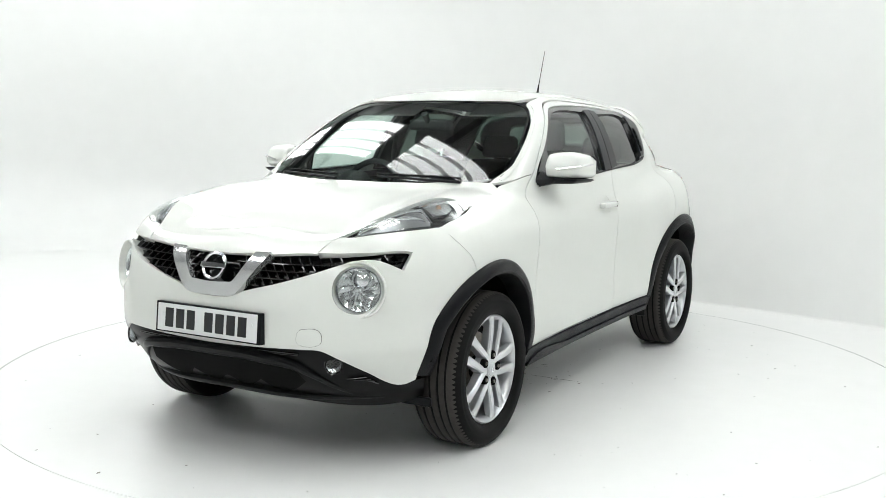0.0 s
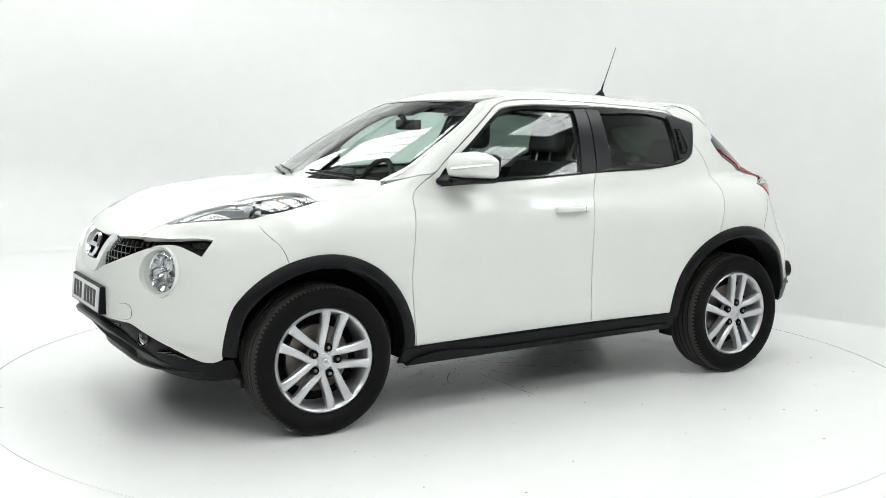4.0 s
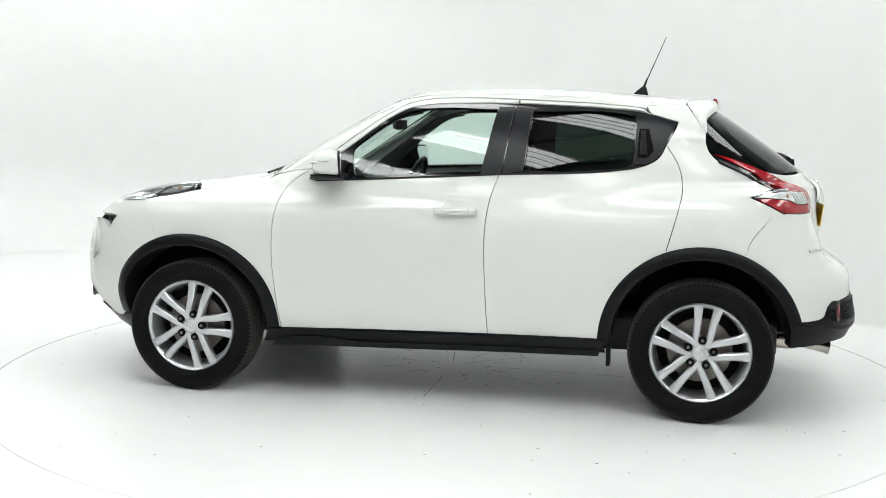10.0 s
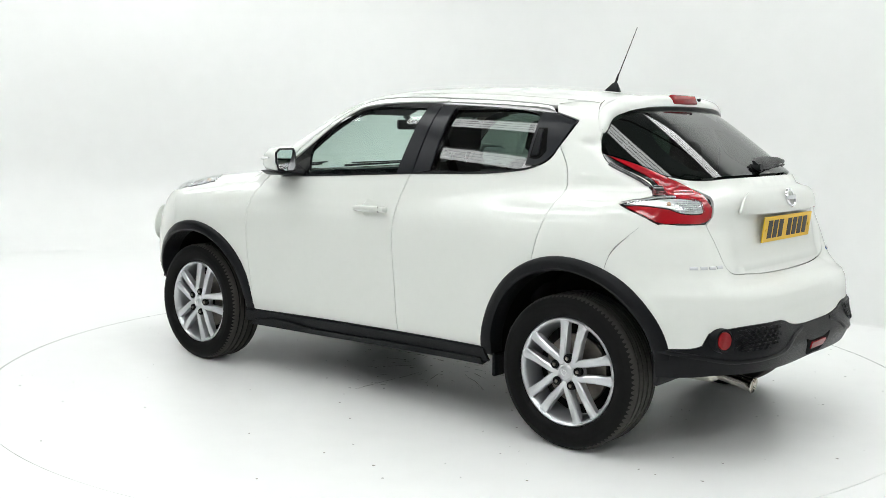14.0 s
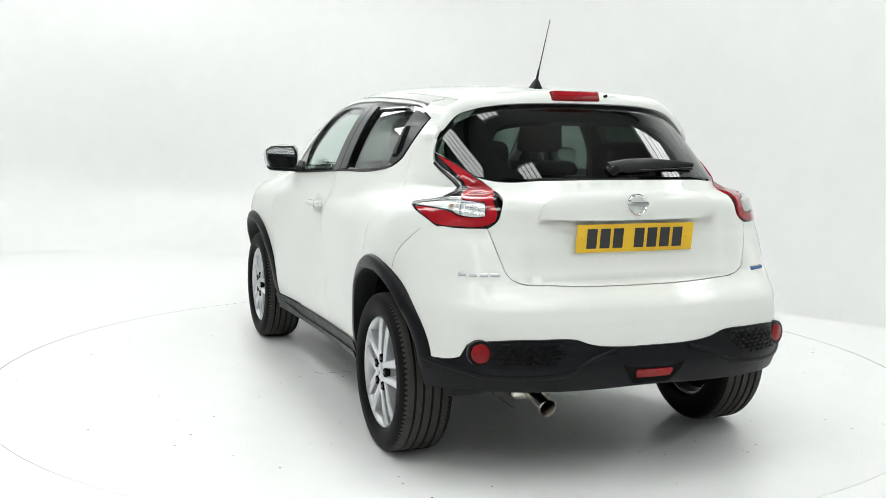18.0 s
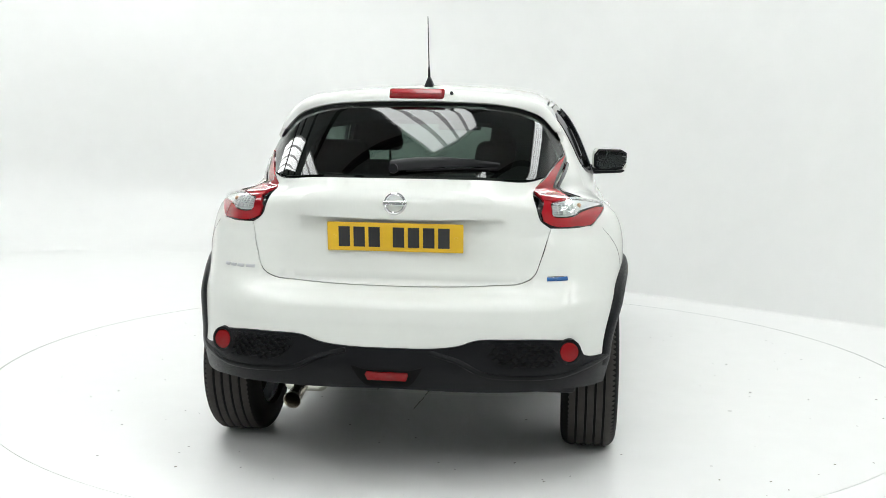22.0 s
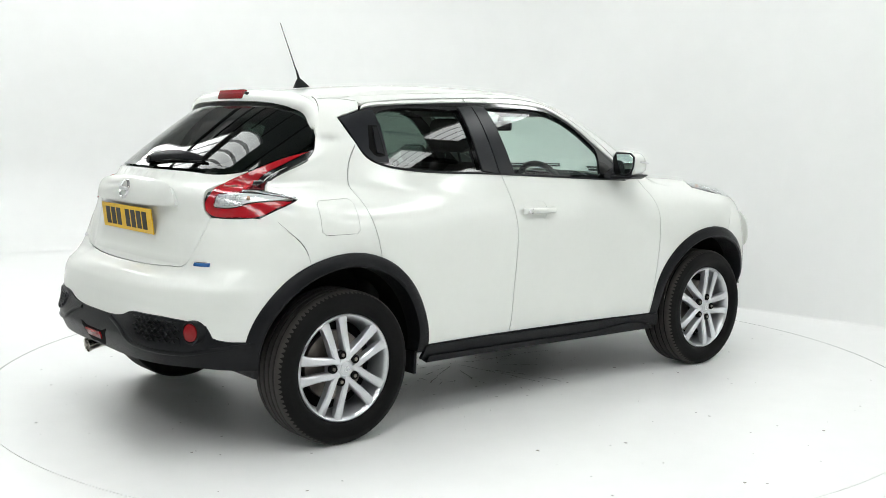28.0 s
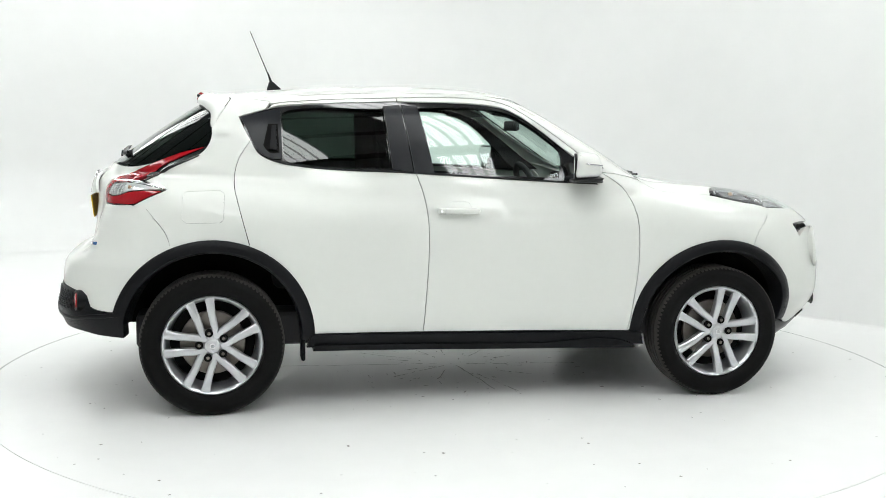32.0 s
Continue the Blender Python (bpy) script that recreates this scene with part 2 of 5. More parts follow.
def outline(pairs, step, mirror=False, corner=38):
    """A dense closed outline through the given (u, v, u, v, ...) corners, rounded where they bend gently. mirror: closes over u = 0."""
    p = np.array(pairs, float).reshape(-1, 2)
    if mirror:
        tail = p[::-1] * (-1, 1)
        p = np.vstack([p, tail[np.abs(tail[:, 0]) > 1e-6]])
    n = len(p)
    a, b = np.roll(p, 1, 0) - p, np.roll(p, -1, 0) - p
    la, lb = np.linalg.norm(a, axis=1), np.linalg.norm(b, axis=1)
    bend = np.degrees(np.arccos(np.clip(-(a * b).sum(1) / (la * lb), -1, 1)))
    t = b / lb[:, None] - a / la[:, None]
    t /= np.linalg.norm(t, axis=1, keepdims=True) + 1e-9
    soft = bend < corner
    out = []
    for i in range(n):
        j, d = (i + 1) % n, lb[i]
        m0 = t[i] if soft[i] else b[i] / d
        m1 = t[j] if soft[j] else b[i] / d
        k = max(1, int(math.ceil(d / step)))
        u = (np.arange(k) / k)[:, None]
        out.append((2 * u**3 - 3 * u**2 + 1) * p[i] + (u**3 - 2 * u**2 + u) * d * m0 + (3 * u**2 - 2 * u**3) * p[j] + (u**3 - u**2) * d * m1)
    out = np.vstack(out)
    x, y = out[:, 0], out[:, 1]
    return out if (x * np.roll(y, -1) - np.roll(x, -1) * y).sum() > 0 else out[::-1]


def within(poly, q):
    x, y = q[:, 0][:, None], q[:, 1][:, None]
    a, b = poly, np.roll(poly, -1, 0)
    cross = ((a[:, 1] > y) != (b[:, 1] > y)) & (x < (b[:, 0] - a[:, 0]) * (y - a[:, 1]) / (b[:, 1] - a[:, 1] + 1e-12) + a[:, 0])
    return cross.sum(1) % 2 == 1


def inset(poly, d):
    t = np.roll(poly, -1, 0) - np.roll(poly, 1, 0)
    t /= np.linalg.norm(t, axis=1, keepdims=True) + 1e-9
    return poly + d * np.stack([-t[:, 1], t[:, 0]], 1)


def skin(name, poly, project, mat, parent, label="", form=None, step=.03, gap=.0019, depth=.014, lift=0.0, holes=(), flip=False, wave=None):
    """A body panel: the outline poly laid on the form, with a return along its edges. flip: on the car's right."""
    form = form or whole
    poly = inset(poly, gap)
    holes = [inset(h, -gap) for h in holes]
    lo, hi = poly.min(0), poly.max(0)
    gx, gy = np.meshgrid(np.arange(lo[0], hi[0], step), np.arange(lo[1], hi[1], step * .866))
    gx = gx + (np.arange(gx.shape[0]) % 2)[:, None] * step / 2
    g = np.stack([gx.ravel(), gy.ravel()], 1)
    g = g[within(poly, g)]
    rims = [poly, *holes]
    for r in rims:
        if len(g):
            g = g[((g[:, None] - r[None]) ** 2).sum(-1).min(1) > (.45 * step) ** 2]
    for h in holes:
        g = g[~within(h, g)]
    pts = np.vstack([*rims, g])
    edges, first = [], 0
    for r in rims:
        edges += [(first + i, first + (i + 1) % len(r)) for i in range(len(r))]
        first += len(r)
    v2, _, tris, *_ = geometry.delaunay_2d_cdt([Vector(q) for q in pts], edges, [], 0, 1e-6, False)
    v2 = np.array([tuple(v) for v in v2])
    tris = np.array([f for f in tris if len(f) == 3])
    mid = v2[tris].mean(1)
    keep = within(poly, mid)
    for h in holes:
        keep &= ~within(h, mid)
    tris = tris[keep]
    start, way = project(v2)
    p, ok = meet(form, start, way)
    tris = tris[ok[tris].all(1)]
    n = slope(form, p)
    if wave is not None:
        p = p + n * wave(p)[:, None]
    p = p + n * lift
    a, b, c = p[tris[:, 0]], p[tris[:, 1]], p[tris[:, 2]]
    bad = (np.cross(b - a, c - a) * n[tris].mean(1)).sum(1) < 0
    tris[bad] = tris[bad][:, ::-1]
    # the return along the edges
    count = {}
    for f in tris:
        for i in range(3):
            count[(f[i], f[(i + 1) % 3])] = 1
    border = [e for e in count if (e[1], e[0]) not in count]
    verts, norms, faces = [p], [n], [tris]
    if depth and border:
        ids = sorted({i for e in border for i in e})
        new_id = {v: k for k, v in enumerate(ids)}
        base = len(p)
        out = np.zeros((len(ids), 3))
        for i, j in border:
            d = np.cross(p[j] - p[i], n[i])
            out[new_id[i]] += d
            out[new_id[j]] += d
        out /= np.linalg.norm(out, axis=1, keepdims=True) + 1e-9
        verts += [p[ids], p[ids] - n[ids] * depth]
        norms += [out, out]
        k = len(ids)
        faces = [tuple(f) for f in tris] + [(base + new_id[j], base + new_id[i], base + k + new_id[i], base + k + new_id[j]) for i, j in border]
    else:
        faces = [tuple(f) for f in tris]
    verts, norms = np.vstack(verts), np.vstack(norms)
    if flip:
        verts, norms = verts * (1, -1, 1), norms * (1, -1, 1)
        faces = [f[::-1] for f in faces]
    return link(name, verts, faces, mat, parent, label, norms)


def sheet(name, rows, mat, parent, label="", flip=False, closed=False):
    """A smooth strip of faces between rows of points (all alike long)."""
    rows = np.array(rows, float)
    a, b = rows.shape[:2]
    if flip:
        rows = rows * (1, -1, 1)
    idx = np.arange(a * b).reshape(a, b)
    faces = []
    for i in range(a - 1):
        for j in range(b if closed else b - 1):
            f = (idx[i, j], idx[i, (j + 1) % b], idx[i + 1, (j + 1) % b], idx[i + 1, j])
            faces.append(f if flip else f[::-1])
    bm = bmesh.new()
    vs = [bm.verts.new(v) for v in rows.reshape(-1, 3)]
    for f in faces:
        if len({tuple(np.round(rows.reshape(-1, 3)[i], 6)) for i in f}) > 2:
            bm.faces.new([vs[i] for i in f])
    return part(name, bm, mat, parent, label, smooth=True)


def drop(u, v, project, form=None, lift=0.0):
    """One point of the form, lifted off it."""
    form = form or whole
    s, w = project(np.array([[u, v]], float))
    p, _ = meet(form, s, w)
    return p[0] + lift * slope(form, p)[0]


def outline_open(flat, step):
    p = np.array(flat, float).reshape(-1, 2)
    f = np.r_[0, np.cumsum(np.linalg.norm(np.diff(p, axis=0), axis=1))]
    cx, cy = curve(*np.stack([f, p[:, 0]], 1).ravel()), curve(*np.stack([f, p[:, 1]], 1).ravel())
    s = np.linspace(0, f[-1], int(f[-1] / step) + 2)
    return np.stack([cx(s), cy(s)], 1)


def bar(name, path, project, mat, parent, half, lift, rise, form=None, flip=False, label="", close=False, fade=0.0):
    """A bar along a path (u, v, ...) on the body: half wide to each side, from lift to lift + rise above the surface. fade: the share of its length over which each end dies away."""
    form = form or whole
    p2 = np.array(path, float).reshape(-1, 2)
    s, w = project(p2)
    p, _ = meet(form, s, w)
    n = slope(form, p)
    t = np.roll(p, -1, 0) - np.roll(p, 1, 0) if close else np.gradient(p, axis=0)
    t /= np.linalg.norm(t, axis=1, keepdims=True)
    c = np.cross(t, n)
    c /= np.linalg.norm(c, axis=1, keepdims=True)
    e = np.linspace(0, 1, len(p))[:, None]
    e = np.clip(np.minimum(e, 1 - e) / fade, 0, 1) if fade else 1 + 0 * e
    h, rise = half * (.35 + .65 * e), rise * e * e * (3 - 2 * e) + .0005
    rows = np.stack([p - c * h + n * lift, p - c * h * .85 + n * (lift + rise * .75), p - c * h * .5 + n * (lift + rise), p + c * h * .5 + n * (lift + rise), p + c * h * .85 + n * (lift + rise * .75), p + c * h + n * lift], 1)
    bm = bmesh.new()
    vs = [[bm.verts.new(v * (1, -1, 1) if flip else v) for v in r] for r in rows]
    k = len(vs)
    for i in range(k if close else k - 1):
        a, b = vs[i], vs[(i + 1) % k]
        for j in range(6):
            bm.faces.new((a[j], a[(j + 1) % 6], b[(j + 1) % 6], b[j]))
    if not close:
        bm.faces.new(vs[0])
        bm.faces.new(vs[-1])
    bmesh.ops.recalc_face_normals(bm, faces=bm.faces)
    return part(name, bm, mat, parent, label, True)




# ---- the car ----
car = tagged(new("car"), "white crossover car with black arch trims and silver wheels", "car")
ARCHES = ((1.270, .335, .470), (-1.260, .360, .468))


def reach(k, a, r):
    """The arch's radius, drawn in at the foot of the front arch towards the nose."""
    return r - .055 * max(0, min(1, (34 - a) / 34)) if k == 0 and a < 90 else r


def arc(k, a0, a1, r, n=22):
    """Points (x, z) on wheel arch k, in degrees from ahead over the top."""
    x, z, _ = ARCHES[k]
    return [c for i in range(n + 1) for c in (x + r * math.cos(radians(a0 + (a1 - a0) * i / n)), z + r * math.sin(radians(a0 + (a1 - a0) * i / n)))]


DOOR_FRONT = [.785, .345, .806, .48, .826, .677, .822, .817, .808, .94, .775, 1.05, .712, 1.105]
DOOR_GAP = [-.262, .365, -.248, .561, -.241, .727, -.244, .892, -.262, 1.025, -.297, 1.135]
R0, R1 = ARCHES[0][2], ARCHES[1][2]
LAMP_IN = [1.857, .475, 1.76, .525, 1.63, .578, 1.45, .590, 1.362, .602, 1.292, .645, 1.250, .735]
LAMP_OUT = [1.250, .735, 1.33, .752, 1.43, .765, 1.49, .763, 1.565, .760]
LAMP_LOW = [1.565, .760, 1.60, .745, 1.72, .675, 1.80, .600, 1.84, .540, 1.857, .475]
TAIL_IN = [66.2, 62.9, 55.1, 61.0, 45.4, 58.3, 37.6, 55.5, 35.4, 52.7, 36.0, 50.5, 38.2, 49.0]
TAIL_FOOT = [38.2, 49.0, 45, 48.9, 50.3, 49.0]
TAIL_OUT = [50.3, 49.0, 53.5, 50.4, 59.8, 52.9, 54, 54.0, 50.2, 54.7, 49.3, 55.7, 50.3, 57.0, 54.7, 58.7, 63.9, 61.0, 66.2, 62.9]
BOWL = [-.045, .995, -.09, 1.0, -.135, .993, -.155, .96, -.135, .925, -.09, .915, -.05, .922, -.03, .96]
SEAM_FRONT = [1.565, .955, 1.52, .900, 1.465, .840, 1.437, .774]
SEAM_REAR = [-1.445, .790, -1.463, .850, -1.505, .910, -1.565, .975]


def moved(flat, project, u, v):
    """The outline's points laid on the body and read off again along the axes u and v ('x', 'y', 'z', 'f' or 'b': degrees round the front or back)."""
    out = []
    for a, b in pairs(flat):
        p = drop(a, b, project)
        for w in (u, v):
            out.append({"x": p[0], "y": p[1], "z": p[2], "h": p[2] / .02, "f": math.degrees(math.atan2(p[1], p[0] - 1)), "b": math.degrees(math.atan2(p[1], -(p[0] + 1)))}[w])
    return out


def pairs(flat):
    return [flat[i:i + 2] for i in range(0, len(flat), 2)]


def back(flat):
    return [c for q in pairs(flat)[::-1] for c in q]


def body_panels(flip):
    k = dict(flip=flip)
    # front wing
    skin("front_wing", outline([*DOOR_FRONT, .65, 1.14, .72, 1.135, .875, 1.098, .93, 1.075, 1.05, 1.045, *moved(LAMP_OUT, from_top, "x", "z"), *SEAM_FRONT[2:], *arc(0, 71, 178, R0)], .022),
         from_side, PAINT, car, **k)
    # front door: skin with its slim window surround
    skin("front_door", outline([*back(DOOR_GAP), *DOOR_FRONT, .645, 1.145, .59, 1.192, .43, 1.315, .27, 1.428, .20, 1.468, .12, 1.490, -.09, 1.503, -.358, 1.497,
                                -.362, 1.480, .048, 1.473, .14, 1.462, .188, 1.450, .454, 1.262, .625, 1.125, .64, 1.09, .43, 1.095], .022), from_side, PAINT, car, holes=[outline(BOWL, .012, corner=60)], **k)
    rear = outline([*DOOR_GAP, -.921, 1.176, -.985, 1.19, -1.045, 1.225, -1.078, 1.285, -1.135, 1.198, -1.156, 1.125, -1.157, 1.065, -1.145, 1.01, -1.130, .95, -1.092, .806,
                    *arc(1, 70, 4, R1), -.79, .372], .022)
    skin("rear_door", rear, from_side, PAINT, car, **k)
    skin("door_upper_frame", outline([-.366, 1.497, -.366, 1.480, -.80, 1.461, -.955, 1.447, -1.00, 1.432, -.97, 1.455, -.85, 1.472], .02), from_side, PAINT, car, **k)
    # rear quarter with the pillar up to the roof
    holes = []
    if flip:
        FLAP = [-1.205, 1.04, -1.222, 1.053, -1.374, 1.048, -1.390, 1.034, -1.392, .925, -1.376, .911, -1.224, .911, -1.208, .925]
        holes = [outline(FLAP, .012, corner=30)]
    skin("rear_quarter", outline([-1.092, .806, *arc(1, 70, 114, R1, 8), *SEAM_REAR[2:6], *moved(TAIL_OUT, round_back, "x", "z"), -1.262, 1.30, -1.258, 1.352, -1.228, 1.395, -1.200, 1.435, -1.174, 1.476, -1.08, 1.482, -.98, 1.470, -1.005, 1.432, -1.09, 1.408, -1.132, 1.396,
                                  -1.11, 1.345, -1.078, 1.285, -1.135, 1.198, -1.156, 1.125, -1.157, 1.065, -1.145, 1.01, -1.130, .95], .022),
         from_side, PAINT, car, holes=holes, form=quarter, **k)
    if flip:
        skin("fuel_flap", outline(FLAP, .012, corner=30), from_side, PAINT, car, "square fuel filler flap with a dark shut line", gap=-.0004, **k)
    # front pillar and roof side
    skin("roof_side", outline([.90, 1.10, .72, 1.135, .645, 1.147, .59, 1.194, .43, 1.318, .27, 1.431, .20, 1.471, .12, 1.493, -.09, 1.506, -.358, 1.500, -.85, 1.475, -.98, 1.460,
                               -.985, 1.4712, -1.08, 1.4812, -1.185, 1.4745, -1.17, 1.487, -.9, 1.507, -.36, 1.533, 0, 1.527, .15, 1.508, .27, 1.480, .33, 1.445, .62, 1.255], .02, corner=50),
         from_side, PAINT, car, "white windscreen pillar and roof rail", gap=.0012, **k)
    # sill
    skin("side_sill", outline([.86, .345, .3, .350, -.262, .362, -.81, .372, -.83, .308, -.26, .293, .3, .279, .88, .274], .03), from_side, PLASTIC, car, lift=.012, **k)
    skin("side_sill", outline([.80, .292, .3, .298, -.26, .312, -.79, .326, -.80, .292, -.26, .279, .3, .265, .84, .261], .03), from_side, PLASTIC, car, lift=.022, depth=.05, **k)
    # arch trims
    for n in (0, 1):
        x, z, r = ARCHES[n]
        a0, a1 = ((5, 182) if n == 0 else (-2, 169))
        rows = []
        for rr, lift in ((r + .004, -.004), (r + .003, .006), (r - .006, .016), (r - .028, .024), (r - .046, .026), (r - .055, .020), (r - .058, .004), (r - .060, -.075)):
            a = np.radians(np.linspace(a0, a1, 61))
            draw = np.array([reach(n, math.degrees(v), rr) for v in a])
            q = np.stack([x + draw * np.cos(a), z + rr * np.sin(a)], 1)
            s, w = from_side(q)
            p, _ = meet(lower, s, w)
            deg = np.degrees(a)
            flat = np.maximum(np.clip((deg - 135) / 40, 0, 1), np.clip((45 - deg) / 40, 0, 1))
            rows.append(p + slope(lower, p) * (lift * (1 - .8 * flat * (lift > 0)))[:, None] * (1, 1, .2))
        sheet("arch_trim", rows, PLASTIC, car, flip=flip)
        # liner of the wheel well
        a = np.radians(np.linspace(-6, 175, 41) if n == 1 else np.linspace(14, 186, 41))
        liner = [np.stack([x + (r - .055) * np.cos(a), 0 * a + y, z + (r - .055) * np.sin(a)], 1) for y in (.80, .70, .52)]
        liner.append(np.stack([x + .12 * np.cos(a), 0 * a + .50, z + .12 * np.sin(a)], 1))
        sheet("wheel_well", liner, SHELL, car, flip=not flip)
    # black window surround, pillars and glass
    skin("window_surround", outline([.655, 1.088, .454, 1.262, .188, 1.450, .14, 1.461, .048, 1.472, -.36, 1.479, -.80, 1.459, -.97, 1.441, -1.09, 1.407, -1.132, 1.396,
                                     -1.11, 1.345, -1.045, 1.225, -.985, 1.19, -.921, 1.176, -.297, 1.137, .43, 1.097], .02, corner=50), from_side, GLOSS, car, lift=-.004, gap=.0005,
         holes=[outline([.425, 1.115, .44, 1.24, .40, 1.285, .20, 1.425, .13, 1.445, .02, 1.455, -.262, 1.450, -.205, 1.138], .02, corner=50),
                outline([-.415, 1.158, -.440, 1.442, -.90, 1.428, -.928, 1.415, -.925, 1.20, -.90, 1.183], .02, corner=40)], label="gloss black window surround", **k)
    skin("door_pillar", outline([-.205, 1.132, -.268, 1.458, -.349, 1.462, -.305, 1.137], .02), from_side, PILLAR, car, lift=.003, **k)
    skin("door_pillar", outline([-.308, 1.137, -.353, 1.462, -.438, 1.455, -.412, 1.152], .02), from_side, PILLAR, car, lift=.003, **k)
    skin("rear_door_corner", outline([-.93, 1.195, -.935, 1.432, -1.00, 1.425, -1.09, 1.403, -1.125, 1.393, -1.10, 1.34, -1.045, 1.232, -.99, 1.198], .02, corner=50),
         from_side, PILLAR, car, "black corner panel with a hidden handle", lift=.003, **k)
    skin("front_side_glass", outline([.43, 1.112, .445, 1.24, .40, 1.288, .20, 1.428, .13, 1.448, .02, 1.458, -.265, 1.453, -.205, 1.136], .03, corner=50), from_side, SIDE, car, lift=-.018, depth=.004, form=flank, **k)
    skin("rear_side_glass", outline([-.412, 1.155, -.438, 1.445, -.90, 1.431, -.931, 1.418, -.928, 1.20, -.90, 1.18], .03, corner=40), from_side, DARK, car, lift=-.018, depth=.004, form=flank, **k)
    skin("window_seal", outline([.62, 1.088, .43, 1.098, -.29, 1.139, -.29, 1.131, .43, 1.090, .63, 1.080], .02), from_side, PLASTIC, car, lift=.004, gap=0, depth=.01, **k)
    skin("window_seal", outline([-.30, 1.139, -.921, 1.180, -.98, 1.194, -.98, 1.187, -.921, 1.171, -.30, 1.131], .02), from_side, PLASTIC, car, lift=.004, gap=0, depth=.01, **k)


GRILLE_TOP = [0, 42.5, 8, 42.8, 14, 42.9, 24.9, 43.4]
GRILLE_LOW = [34.4, 43.8, 44.6, 43.9, 45.5, 43.7, 43.3, 40.4, 40.2, 41.7, 37.6, 42.5, 34.5, 42.6, 29.9, 41.6, 24.9, 40.0, 17, 37.7, 8.7, 35.6, 5.8, 34.5, 0, 34.1]
BUMPER_LOW = [0, 24.6, 13.3, 25.0, 23.5, 25.4, 26.5, 25.3, 30.1, 23.6, 35.5, 20.7, 41.5, 17.5, 44.2, 17.2]
TAIL_LOW = [0, 27.2, 10.2, 27.4, 14.8, 28.0, 18.4, 29.1, 25, 29.3, 31, 29.2, 37, 28.6, 40.0, 27.9, 41.4, 25.5, 43.0, 25.0, 49, 24.6, 51.5, 24.5]
TAILGATE_SIDE = [.575, .93, .556, .866, .528, .800, .478, .773, .40, .767, .25, .759, 0, .755]
HOOD = [2.0, 0, 1.992, .19, 1.985, .27, 1.952, .442, *LAMP_IN, 1.052, .742, .96, .725, .900, .675, .884, .640,
        .935, .51, 1.01, .30, 1.045, 0]


def nose_and_tail():
    arch = []
    for a in (3, 15, 30, 45, 58, 69):
        p = drop(1.270 + reach(0, a, R0) * math.cos(radians(a)), .335 + R0 * math.sin(radians(a)), from_side)
        arch += [math.degrees(math.atan2(p[1], p[0] - 1)), p[2] / .02]
    lamp = [*back(moved(SEAM_FRONT, from_side, "f", "h"))[:-2], *moved(LAMP_LOW, from_top, "f", "h")]
    outer = [*BUMPER_LOW, *arch, *lamp, 25.1, 43.6, *GRILLE_LOW]
    outer += [c for q in pairs(outer)[::-1] if q[0] != 0 for c in (-q[0], q[1])]
    lampholes = []
    for s in (1, -1):
        lampholes.append(np.array([(s * (33.6 + 4.9 * math.cos(a)), 37.0 + 4.55 * math.sin(a)) for a in np.linspace(0, 2 * math.pi, 40, endpoint=False)])[::s])
    skin("front_bumper", outline(outer, 1.2, corner=40), round_front, PAINT, car, step=1.6, gap=.04, holes=lampholes, depth=.03)
    skin("bonnet", outline(HOOD + [c for q in pairs(HOOD)[::-1] if q[1] != 0 for c in (q[0], -q[1])], .022, corner=40),
         from_top, PAINT, car)
    roof = [.345, 0, .325, .25, .275, .44, .20, .483, 0, .492, -.36, .498, -.9, .490, -1.17, .472, -1.19, .25, -1.195, 0]
    skin("roof", outline(roof + [c for q in pairs(roof)[::-1] if q[1] != 0 for c in (q[0], -q[1])], .022, corner=40), from_top, PAINT, car, gap=.003)
    skin("windscreen", outline([0, 1.085, .256, 1.088, .51, 1.098, .655, 1.112, .672, 1.16, .662, 1.24, .60, 1.395, .56, 1.447, .50, 1.482, .25, 1.497, 0, 1.503], .03, mirror=True, corner=45),
         from_front, SCREEN, car, lift=-.003, gap=.004, form=house)
    rim = [0, 1.085, .256, 1.088, .51, 1.098, .655, 1.112, .672, 1.16, .662, 1.24, .60, 1.395, .56, 1.447, .50, 1.482, .25, 1.497, 0, 1.503]
    rim = outline(rim, .03, mirror=True, corner=45)
    for side in (False, True):
        edge = outline_open([.668, 1.118, .685, 1.16, .675, 1.24, .614, 1.395, .574, 1.450, .515, 1.488], .02)
        bar("screen_pillar_edge", edge.ravel(), from_front, PAINT, car, .011, -.005, .007, form=house, flip=side, label="white edge of the windscreen pillar")
    skin("windscreen_border", rim, from_front, GLOSS, car, "black printed border of the windscreen", lift=-.001, gap=.004, depth=.004, form=house, step=.05, holes=[inset(rim, .016)])
    skin("rear_glass", outline([0, 1.168, .35, 1.166, .50, 1.157, *back(moved(TAIL_IN[:6], round_back, "y", "z")), .617, 1.30, .590, 1.355, .530, 1.417, .36, 1.466, 0, 1.482], .03, mirror=True, corner=45),
         from_back, DARK, car, lift=-.002, form=house, gap=.003)
    skin("tailgate", outline([0, 1.163, .35, 1.160, .50, 1.152, *moved(TAIL_IN[4:], round_back, "y", "z"), *TAILGATE_SIDE], .022, mirror=True, corner=45),
         from_back, PAINT, car, gap=.0028)
    arch = []
    for a in (164, 154, 142, 130, 116):
        p = drop(ARCHES[1][0] + R1 * math.cos(radians(a)), ARCHES[1][1] + R1 * math.sin(radians(a)), from_side)
        arch += [math.degrees(math.atan2(p[1], -(p[0] + 1))), p[2] / .02]
    tail = [*TAIL_LOW, *arch, *moved(SEAM_REAR[:6], from_side, "b", "h"), *back(TAIL_FOOT), *moved(TAILGATE_SIDE, from_back, "b", "h")]
